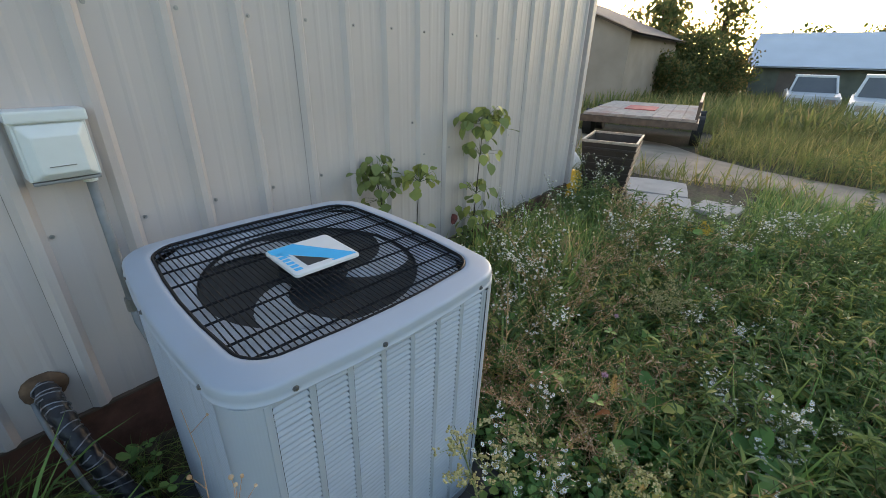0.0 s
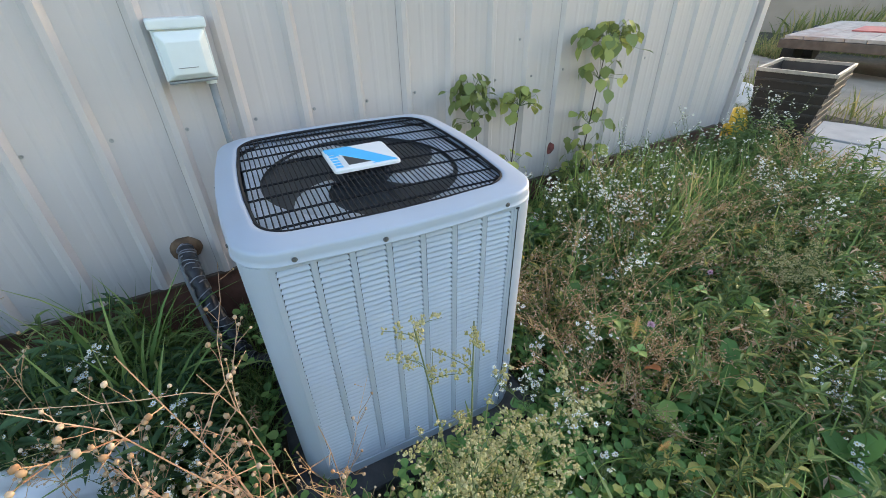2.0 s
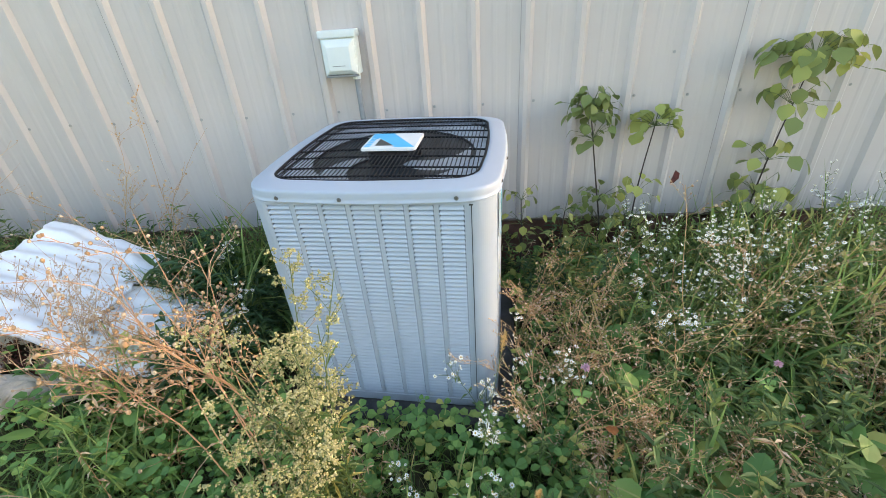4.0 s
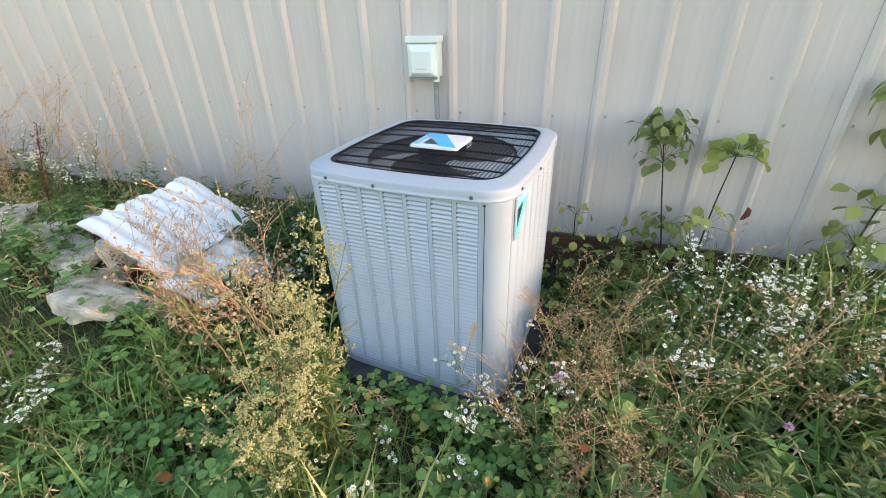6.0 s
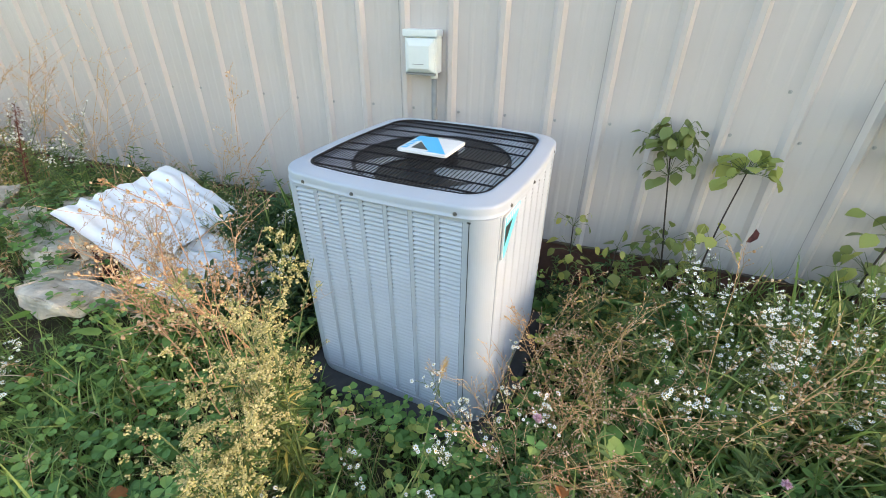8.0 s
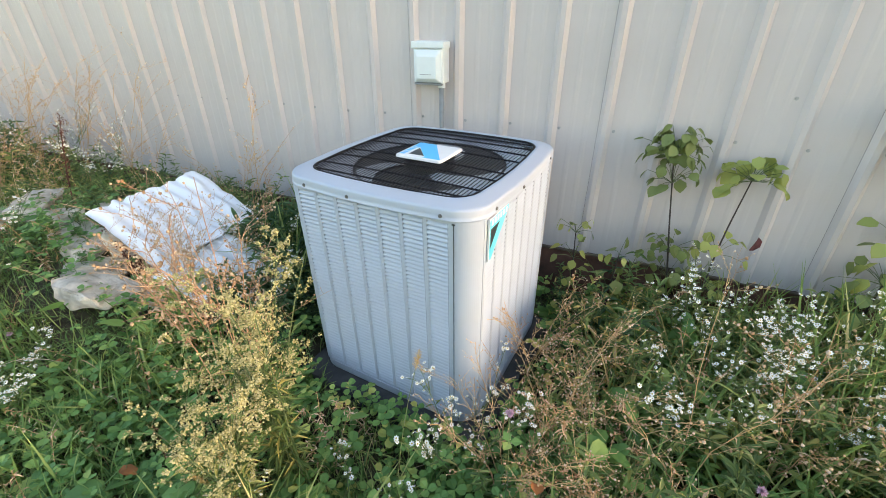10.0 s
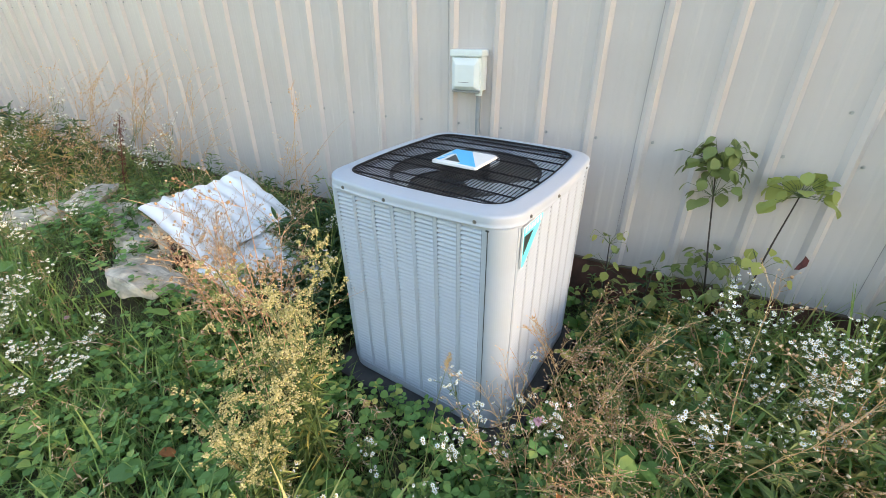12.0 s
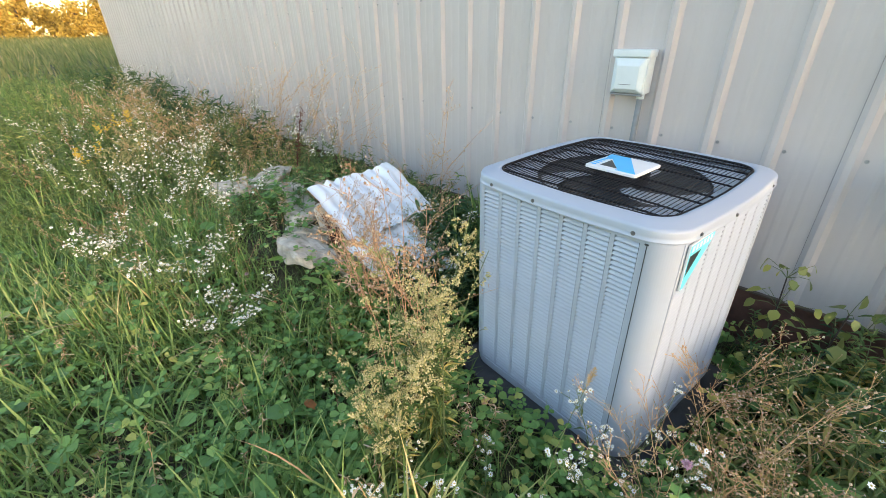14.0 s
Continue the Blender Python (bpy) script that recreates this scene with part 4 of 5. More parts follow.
    v = [bm.verts.new(p) for p in ((-0.6, -9.3, 2.0), (-0.6, 5.8, 2.0), (3.6, 5.8, 3.85), (3.6, -9.3, 3.85), (7.8, 5.8, 2.0), (7.8, -9.3, 2.0))]
    bm.faces.new((v[0], v[3], v[2], v[1]))
    bm.faces.new((v[3], v[5], v[4], v[2]))
    thicken(bm, 0.08)
    part("roof", bm, M_ROOF, th)
    for y in (-6.5, -2.5, 1.5):
        bm = bmesh.new()
        box(bm, -0.05, 0.03, y, y + 2.6, -0.2, 1.75)
        part("door", bm, M_SHEDROOF, th)
    # gabled shed
    gz = float(ground_z(17, 6))
    th = thing("shed", pose(16.2, 7.3, gz), "tan gabled shed with a brown roof", "shed")
    bm = bmesh.new()
    pr = [(-3.8, -0.4), (3.8, -0.4), (3.8, 2.7), (0, 4.15), (-3.8, 2.7)]
    a = [bm.verts.new((0, y, z)) for y, z in pr]
    b = [bm.verts.new((7, y, z)) for y, z in pr]
    bm.faces.new(a[::-1])
    bm.faces.new(b)
    for i in range(5):
        j = (i + 1) % 5
        bm.faces.new((a[i], a[j], b[j], b[i]))
    part("wall", bm, M_SHED, th)
    for s in (-1, 1):
        bm = bmesh.new()
        v = [bm.verts.new(p) for p in ((-0.3, s * 4.15, 2.60), (7.3, s * 4.15, 2.60), (7.3, 0, 4.20), (-0.3, 0, 4.20))]
        bm.faces.new(v if s < 0 else v[::-1])
        thicken(bm, 0.08)
        part("roof", bm, M_SHEDROOF, th)

    def vehicle(name, m, label, pickup):
        th = thing(name, m, label, "car", "parked vehicles")
        bm = bmesh.new()
        L = 4.9
        prof = [(-L / 2, 0.35), (-L / 2, 0.95), (-L / 2 + 1.3, 1.05), (L / 2 - 0.1, 1.05), (L / 2, 0.9), (L / 2, 0.35)]
        a = [bm.verts.new((x, -0.9, z)) for x, z in prof]
        b = [bm.verts.new((x, 0.9, z)) for x, z in prof]
        bm.faces.new(a)
        bm.faces.new(b[::-1])
        for i in range(len(prof)):
            j = (i + 1) % len(prof)
            bm.faces.new((a[j], a[i], b[i], b[j]))
        bmesh.ops.bevel(bm, geom=bm.edges[:], offset=0.07, segments=2, affect="EDGES")
        part("body", bm, M_CAR, th)
        x1 = 0.9 if pickup else 2.0
        bm = bmesh.new()
        rg = lambda s, x0, xx: [(x0, -0.82 * s), (xx, -0.82 * s), (xx, 0.82 * s), (x0, 0.82 * s)]
        part("window", loft([(rg(1, -1.25, x1), 1.03), (rg(0.84, -0.62, x1 - 0.28), 1.66)], True), M_GLASSDK, th)
        bm = bmesh.new()
        box(bm, -0.66, x1 - 0.24, -0.72, 0.72, 1.62, 1.72, 0.03)
        part("roof", bm, M_CAR, th)
        for s in (-1, 1):
            bm = bmesh.new()
            cyl(bm, (-1.28, 0.80 * s, 1.04), (-0.64, 0.68 * s, 1.66), 0.045, 0.045, 6)
            part("pillar", bm, M_CAR, th)
            for x in (-1.5, 1.5):
                bm = bmesh.new()
                cyl(bm, (x, 0.72 * s, 0.33), (x, 0.94 * s, 0.33), 0.34, 0.34, 20)
                w = part("tyre", bm, M_TYRE, th)
                bm = bmesh.new()
                cyl(bm, (x, 0.73 * s, 0.33), (x, 0.955 * s, 0.33), 0.19, 0.19, 14)
                part("rim", bm, M_RIMLIGHT, w)
            bm = bmesh.new()
            box(bm, -L / 2 - 0.02, -L / 2 + 0.08, 0.55 * s - 0.16, 0.55 * s + 0.16, 0.68, 0.86, 0.02)
            part("headlight", bm, M_RIMLIGHT, th)

    vehicle("pickup_truck", pose(25.6, -1.95, float(ground_z(25.6, -1.95)) - 0.12, 0, 0, 3), "pale pickup truck parked beyond the tall grass", True)
    vehicle("parked_van", pose(20.5, -3.9, float(ground_z(20.5, -4.0)) - 0.15, 0, 0, -4), "pale vehicle parked beyond the tall grass", False)


build_yard()


def tree(name, x, y, H, W, leafmat, label, n, leaf, seed, trunk=True):
    r = np.random.default_rng(seed)
    gz = float(ground_z(x, y))
    th = thing(name, pose(x, y, gz), label, "tree", name + " row")
    S = Soup()
    S.add(tube([(0, 0, -0.1), (0.03 * H * r.normal(), 0.03 * H * r.normal(), H * 0.4), (0.04 * H * r.normal(), 0.04 * H * r.normal(), H * 0.85)], H * 0.022, H * 0.006, 7))
    cl = []
    for k in range(16):
        a, u = r.uniform(0, 6.28), r.uniform(0.0, 1.0)
        e = np.array([math.cos(a) * W * 0.5 * (1.15 - 0.7 * u) * r.uniform(0.5, 1), math.sin(a) * W * 0.5 * (1.15 - 0.7 * u) * r.uniform(0.5, 1), H * (0.10 + 0.86 * u)])
        s = np.array([0, 0, e[2] * 0.7])
        S.add(tube([s, (s + e) / 2 + [0, 0, 0.05 * H], e], H * 0.008, H * 0.002, 4))
        cl += [e, (s + e) / 2 + r.normal(0, 0.04 * H, 3)]
    part_arr("trunk", S.get(), M_BARK, th)
    c = np.array(cl)[r.integers(0, len(cl), n)] + r.normal(0, 1, (n, 3)) * [W * 0.11, W * 0.11, H * 0.07]
    c[:, 2] = np.maximum(c[:, 2], 0.1)
    part_arr("crown", stamp(LEAF, c, turn(r.uniform(0, 6.28, n), r.uniform(-1.2, 1.2, n), r.uniform(-1.5, 1.5, n)), r.uniform(0.6, 1.3, n) * leaf), leafmat, th, kind="stuff")


# far tree row; its sunlit gold comes from the leaf colour
for i in range(11):
    tree("autumn_tree", -58 - 3 * (i % 3), -8 + 2.1 * i + 0.5 * (i % 2), 3.4 + 0.9 * ((i * 7) % 5) / 4, 4.2, L_SUNLIT, "tree at the field's edge, sunlit gold painted into its leaves", 1500, 0.34, 40 + i)
for i, (x, y, H, W) in enumerate(((40, 4.2, 7.5, 5.0), (38, 7.5, 6.5, 5.0), (44, 1.5, 4.6, 4.0), (46, -1.5, 5.2, 4.5), (43, -5, 4.8, 4.5), (45, -9, 5.6, 5), (24, 3.9, 3.6, 2.8), (27, 5.2, 5.0, 3.4), (25.5, 2.7, 3.4, 3.0), (27, 1.5, 2.6, 2.6), (21, 3.1, 2.2, 2.4), (29, 3.6, 3.9, 3.2), (42, 11, 7, 5.5), (40, -14, 6, 5.5))):
    tree("broadleaf_tree", x, y, H, W, L_TREE, "hazy broadleaf tree beyond the yard", 1800 if H > 4 else 5200, 0.34 if H > 4 else 0.15, 70 + i)


# ---- plants ----
def qleaf(width=0.4, fold=0.12, droop=0.2):
    """A small folded leaf of four triangles, one long."""
    V = [(0, 0, 0), (0.45, width / 2, fold * 0.5), (0.5, 0, -droop * 0.25), (0.45, -width / 2, fold * 0.5), (1, 0, -droop)]
    return np.array(V, float), np.array([(0, 2, 1), (0, 3, 2), (1, 2, 4), (2, 3, 4)])


QROUND, QLANCE, QNARROW = qleaf(0.85, 0.1, 0.1), qleaf(0.24, 0.1, 0.3), qleaf(0.12, 0.08, 0.35)


CLOVERLEAF = (np.array([(0.55, 0, -0.03), (0, 0, 0), (0.42, 0.40, 0.06), (0.82, 0.36, 0.05), (0.94, 0, -0.03), (0.82, -0.36, 0.05), (0.42, -0.40, 0.06)], float), np.array([(0, 1 + k, 1 + (k + 1) % 6) for k in range(6)]))


def bent(base, az, lean, H, n=6, curl=0.0):
    """A rising line that leans and curls."""
    t = np.linspace(0, 1, n)[:, None]
    d = np.array([math.cos(az), math.sin(az), 0])
    return np.asarray(base, float) + d * (lean * t ** 1.4 + curl * t ** 3) + np.array([0, 0, 1.0]) * (H * t - 0.6 * abs(curl) * t ** 3)


def along(P, t):
    k = t * (len(P) - 1)
    i = min(int(k), len(P) - 2)
    return P[i] + (P[i + 1] - P[i]) * (k - i)


def leaf_on(P, n, size, r, t0=0.15, shape=QLANCE, up=0.5, taper=0.6):
    """Leaves set round a stem."""
    t = np.sort(r.uniform(t0, 1, n))
    pos = np.array([along(P, k) for k in t])
    az = np.arange(n) * 2.4 + r.uniform(0, 6.28) + r.normal(0, 0.3, n)
    s = size * (1 - taper * t) * r.uniform(0.7, 1.25, n)
    return stamp(shape, pos, turn(az, r.normal(up, 0.35, n), r.normal(0, 0.3, n)), s)


def aster(x, y, H, seed, stems=6, blooms=1.0, spread=0.5):
    """A bushy weed with a cloud of small white flowers."""
    r = np.random.default_rng(seed)
    th = thing("aster_plant", pose(x, y, float(ground_z(x, y))), "bushy wild aster with many tiny white flowers", "plant", "wild asters")
    lf, tw, fl = Soup(), Soup(), []
    for k in range(stems):
        st = Soup()
        az = 6.28 * k / stems + r.uniform(-0.5, 0.5)
        P = bent((0.02 * math.cos(az), 0.02 * math.sin(az), -0.02), az, spread * H * r.uniform(0.25, 0.9), H * r.uniform(0.7, 1.0), 7, r.uniform(0, 0.06))
        st.add(tube(P, 0.0026, 0.0010, 4))
        lf.add(leaf_on(P, int(26 * H / 0.5), 0.055, r, 0.08, QLANCE))
        nb = int(9 * blooms)
        for b in range(nb):
            t = r.uniform(0.42, 1.0)
            p = along(P, t)
            a2 = az + r.normal(0, 1.3)
            L = H * r.uniform(0.08, 0.26)
            Q = bent(p, a2, L * r.uniform(0.4, 0.9), L, 4, 0.0)
            tw.add(tube(Q, 0.0012, 0.0006, 3))
            lf.add(leaf_on(Q, 4, 0.022, r, 0.1, QNARROW))
            for f in range(r.integers(3, 9)):
                q = along(Q, r.uniform(0.45, 1.0))
                e = q + np.array([r.normal(0, 0.014), r.normal(0, 0.014), r.uniform(0.004, 0.03)])
                tw.add(tube([q, (q + e) / 2 + [0, 0, 0.002], e], 0.0007, 0.0005, 3))
                fl.append(e)
        part_arr("stem", st.get(), L_STEM, th)
    fl = np.array(fl)
    n = len(fl)
    R = turn(r.uniform(0, 6.28, n), r.normal(0, 0.5, n), r.normal(0, 0.5, n))
    s = r.uniform(0.0046, 0.0090, n)
    part_arr("twig_spray", tw.get(), L_STEM, th, kind="stuff")
    part_arr("foliage", lf.get(), L_WEED, th, kind="stuff")
    part_arr("blossom", stamp(FLOWER, fl, R, s), L_PETAL, th, "tiny white daisy flowers", "stuff")
    part_arr("blossom_centre", stamp(OCTA, fl + R[:, :, 2] * 0.0012, R, s * 0.34), L_EYE, th, "yellow flower centres", "stuff")


def dry_weed(x, y, H, seed, stems=3, spread=0.5, twigs=9, bud=0.0036, lean_az=None, buds=5, color=None, leaves=4, thick=1.0):
    """A dried stalk, branching wide, with small seed heads at the tips."""
    r = np.random.default_rng(seed)
    th = thing("dried_weed", pose(x, y, float(ground_z(x, y))), "dried rust-brown branching weed with pale seed heads", "plant", "dried weeds")
    bd, lf, tw = [], Soup(), Soup()
    for k in range(stems):
        st = Soup()
        az = (6.28 * k / stems + r.uniform(-0.6, 0.6)) if lean_az is None else lean_az + r.normal(0, 0.5)
        P = bent((0, 0, -0.02), az, spread * H * r.uniform(0.3, 1.0), H * r.uniform(0.75, 1.0), 8, r.uniform(-0.03, 0.08))
        P[1:] += np.cumsum(r.normal(0, 0.010, P[1:].shape), 0) * H
        st.add(tube(P, 0.0020 * thick, 0.0009 * thick, 4))
        for b in range(twigs):
            p = along(P, r.uniform(0.35, 1.0))
            a2 = az + r.normal(0, 1.2)
            L = H * r.uniform(0.10, 0.30)
            Q = bent(p, a2, L * r.uniform(0.5, 1.1), L * r.uniform(0.3, 0.9), 5, 0.0)
            Q[1:] += np.cumsum(r.normal(0, 0.0055, Q[1:].shape), 0)
            tw.add(tube(Q, 0.0010 * thick, 0.0006 * thick, 3))
            for f in range(buds):
                q = along(Q, r.uniform(0.3, 1.0))
                a3 = a2 + r.normal(0, 1.0)
                l3 = r.uniform(0.012, 0.05)
                e = q + l3 * np.array([0.7 * math.cos(a3), 0.7 * math.sin(a3), r.uniform(0.2, 0.9)])
                tw.add(tube([q, (q + e) / 2 + r.normal(0, 0.002, 3), e], 0.0007, 0.0005, 3))
                bd.append(e)
        part_arr("stem", st.get(), color or L_DRY, th)
        if leaves:
            lf.add(leaf_on(P, leaves, 0.05, r, 0.05, QNARROW, -0.3))
    bd = np.array(bd)
    n = len(bd)
    if leaves:
        part_arr("withered_foliage", lf.get(), L_DRYBUD, th, kind="stuff")
    part_arr("twig_spray", tw.get(), color or L_DRY, th, kind="stuff")
    part_arr("seed_spray", stamp((ICO[0] * [1, 1, 1.25], ICO[1]), bd, turn(r.uniform(0, 6, n), r.uniform(-1, 1, n)), bud * r.uniform(0.5, 1.15, n)), L_DRYBUD, th, "pale dry seed heads", "stuff", True)


def plume_weed(x, y, H, seed, stems=7, width=0.16):
    """A leafy weed topped by a cloud of yellow seed."""
    r = np.random.default_rng(seed)
    th = thing("plume_weed", pose(x, y, float(ground_z(x, y))), "leafy weed with feathery yellow-green seed plumes", "plant", "plume weeds")
    lf, tw, bd = Soup(), Soup(), []
    for k in range(stems):
        st = Soup()
        az = 6.28 * k / stems + r.uniform(-0.4, 0.4)
        P = bent((0.01 * k, 0, -0.02), az, width * r.uniform(0.3, 1.1), H * r.uniform(0.78, 1.0), 8, r.uniform(0, 0.05))
        st.add(tube(P, 0.0030, 0.0012, 4))
        lf.add(leaf_on(P[:6], 46, 0.075, r, 0.05, QNARROW, 0.4, 0.3))
        for b in range(11):
            t = r.uniform(0.55, 1.0)
            p = along(P, t)
            a2 = r.uniform(0, 6.28)
            L = 0.10 * (1.35 - t) * r.uniform(0.6, 1.4) + 0.02
            Q = bent(p, a2, L, L * 0.8, 4)
            tw.add(tube(Q, 0.0009, 0.0005, 3))
            for q in r.uniform(0.3, 1.0, 8):
                c = along(Q, q) + r.normal(0, 0.006, 3)
                bd += list(c + r.normal(0, 0.0028, (6, 3)))
        part_arr("stem", st.get(), L_STEM, th)
    bd = np.array(bd)
    n = len(bd)
    part_arr("twig_spray", tw.get(), L_STEM, th, kind="stuff")
    part_arr("foliage", lf.get(), L_WEED, th, kind="stuff")
    part_arr("seed_plume", stamp(OCTA, bd, turn(r.uniform(0, 6, n), r.uniform(-1, 1, n)), r.uniform(0.0014, 0.0034, n)), L_PLUME, th, "yellow-green feathery seed plumes", "stuff")


def foxtail(x, y, H, lean, az, seed):
    r = np.random.default_rng(seed)
    th = thing("foxtail_grass", pose(x, y, float(ground_z(x, y))), "foxtail grass stalk with a golden bristly head", "grass", "foxtails")
    P = bent((0, 0, -0.02), az, lean, H, 9, lean * 0.5)
    part_arr("stalk", tube(P, 0.0011, 0.0008, 3), L_STEM, th)
    n = 150
    t = r.uniform(0, 1, n)
    d = P[-1] - P[-2]
    d /= np.linalg.norm(d)
    pos = P[-1] + d * (t[:, None] * 0.05)
    az2 = r.uniform(0, 6.28, n)
    part_arr("seed_head", stamp(qleaf(0.10, 0.02, 0.05), pos, turn(az2, r.uniform(0.2, 1.1, n)), 0.013 * (1 - 0.5 * np.abs(2 * t - 1))), L_FOX, th, "golden bristly seed head", "stuff")
    part_arr("blade", stamp(BLADES[2], [P[1], P[3]], turn([az + 2, az - 1.5]), [0.22, 0.18]), L_GRASS, th)


def goldenrod(x, y, H, seed):
    r = np.random.default_rng(seed)
    th = thing("goldenrod", pose(x, y, float(ground_z(x, y))), "goldenrod stalk with bright yellow flower spikes", "plant", "goldenrods")
    lf, bd = Soup(), []
    for k in range(3):
        st = Soup()
        P = bent((0.02 * k, 0, -0.02), r.uniform(0, 6.28), 0.12 * H, H * r.uniform(0.85, 1), 7, 0.03)
        st.add(tube(P, 0.003, 0.001, 4))
        lf.add(leaf_on(P, 30, 0.07, r, 0.05, QLANCE))
        for b in range(7):
            p = along(P, r.uniform(0.80, 1))
            Q = bent(p, r.uniform(0, 6.28), 0.035, 0.025, 4)
            for q in r.uniform(0.2, 1, 14):
                bd.append(along(Q, q) + r.normal(0, 0.005, 3))
        part_arr("stem", st.get(), L_STEM, th)
    bd = np.array(bd)
    part_arr("foliage", lf.get(), L_WEED, th, kind="stuff")
    part_arr("flower_spike", stamp(OCTA, bd, turn(r.uniform(0, 6, len(bd))), r.uniform(0.003, 0.006, len(bd))), L_GOLD, th, "bright yellow blooms", "stuff")


def dock(x, y, H, az, seed, lean=0.28, up=0.0):
    r = np.random.default_rng(seed)
    th = thing("dock_stalk", pose(x, y, float(ground_z(x, y)) + up), "rusty red-brown dried dock stalk", "plant", "dock stalks")
    P = bent((0, 0, -0.02 - up), az, lean * H, H, 8)
    part_arr("stem", tube(P, 0.004, 0.0015, 5), L_RED, th)
    n = 420
    t = r.uniform(0.35, 1, n)
    pos = np.array([along(P, k) for k in t]) + r.normal(0, 0.011, (n, 3))
    part_arr("seed_spike", stamp(QROUND, pos, turn(r.uniform(0, 6.28, n), r.uniform(-1, 1, n), r.uniform(-1, 1, n)), r.uniform(0.006, 0.012, n)), L_RED, th, "rusty seed clusters", "stuff")


def sapling(x, y, stem_ctrl, clusters, mat, label, seed, size=0.075, petiole=True):
    """A broad-leaved seedling against the wall; clusters: height share along the stem, leaves, reach."""
    r = np.random.default_rng(seed)
    z = float(ground_z(x, y))
    th = thing("sapling", pose(x, y, z), label, "sapling", "saplings")
    P = curve_pts(stem_ctrl, 16)
    part_arr("stem", tube(P, 0.0052, 0.0024, 6), L_DKSTEM, th, "slim dark stem")
    pet, pos, az, tl, sc = Soup(), [], [], [], []
    for t, n, reach_ in clusters:
        p = along(P, t)
        for k in range(n):
            a = 2.4 * k + r.uniform(-0.4, 0.4)
            L = reach_ * math.sqrt((k + 0.5) / n) * r.uniform(0.8, 1.1)
            d = np.array([math.cos(a), math.sin(a) * 0.7, 0])
            if p[1] + y + d[1] * L > -0.035:
                d[1] = -abs(d[1]) * 0.3
            e = p + d * L + np.array([0, 0, 0.07 * (1 - (L / reach_) ** 2) + r.uniform(-0.04, 0.05)])
            pet.add(tube([p, (p + e) / 2 + [0, 0, 0.008], e], 0.0013, 0.0009, 3))
            pos.append(e)
            aa = math.atan2(d[1], d[0]) + r.normal(0, 0.3)
            if y + e[1] + math.sin(aa) * size > -0.025:
                aa = -abs(aa)
            az.append(aa)
            tl.append(r.normal(-0.75, 0.4))
            sc.append(size * r.uniform(0.65, 1.15))
    n = len(pos)
    part_arr("leaf_stalk", pet.get(), L_STEM, th, kind="stuff")
    lm = leaf_shape(0.95, 0.12, 0.25)
    R = turn(az, tl, r.normal(0, 0.35, n))
    for i in range(n):
        part_arr("leaf", stamp(lm, [pos[i]], R[i:i + 1], sc[i]), mat[i % len(mat)], th, smooth=True)


AC_IN = np.array(AC.inverted())


def free(x, y, pad=0.42):
    """Where plants may stand: off the pad, the building, the slabs and the drive."""
    X, Y = AC_IN[0, 0] * x + AC_IN[0, 1] * y + AC_IN[0, 3], AC_IN[1, 0] * x + AC_IN[1, 1] * y + AC_IN[1, 3]
    ok = (np.abs(X) > pad) | (np.abs(Y) > pad)
    ok &= ~((y > -0.03) & (x > WALL_L - 0.05) & (x < WALL_R + 0.05))
    ok &= np.abs(x - (7.3 + 0.42 * y)) > 0.75 * (1 + 0.9 * smooth01(-1.5, 0.5, y))
    ok &= ~((x > 3.38) & (x < 5.4) & (np.abs(y - 0.22 * x + 1.64) < 0.42))
    ok &= ~((x > 8.1) & (x < 11.7) & (y > -0.4) & (y < 2.3))
    # round the pipe
    ok &= ~((x > -0.43) & (x < -0.28) & (y > -0.40) & (y < -0.02))
    # the sheets
    ok &= ~((x > -1.38) & (x < -0.97) & (y > -1.06) & (y < -0.54))
    ok &= ~((x > -0.97) & (x < -0.60) & (y > -1.08) & (y < -0.74))
    return ok


def scatter(n, x0, x1, y0, y1, r, pad=0.42):
    x, y = r.uniform(x0, x1, n), r.uniform(y0, y1, n)
    # patchy: thin out by a slow wave pattern
    w = np.sin(2.1 * x + 1.3 * y) * np.sin(1.7 * y - 0.9 * x + 1) + np.sin(4.3 * x - 2.0) * np.sin(3.7 * y)
    k = free(x, y, pad) & (r.uniform(-1.9, 1.2, n) < w * 0.7 + 0.4)
    return x[k], y[k]


def stuff(name, parts, mats, label, category):
    V, F, M, n = [], [], [], 0
    for (v, f), mi in parts:
        V.append(v)
        F.append(f + n)
        M.append(np.full(len(f), mi))
        n += len(v)
    ob = new(name, mesh_of(name, np.concatenate(V), np.concatenate(F), mats, np.concatenate(M)))
    return tagged(ob, label, category, kind="stuff")


def low_zone(x, y):
    """1 in the short clover patch in front of the rubble, 0 in the tall growth."""
    return smooth01(0.5, -0.3, x) * smooth01(-1.05, -1.35, y) * smooth01(-4.5, -2.5, x)


def trodden(x, y):
    """1 just before the unit and on the rubble, where the growth stays short."""
    a = smooth01(-0.62, -0.45, x) * smooth01(0.85, 0.65, x) * smooth01(-1.75, -1.5, y)
    b = smooth01(-2.7, -2.4, x) * smooth01(-0.8, -0.95, x) * smooth01(-1.5, -1.3, y) * smooth01(-0.4, -0.55, y)
    return np.maximum(a * 0.58, b * 0.55)


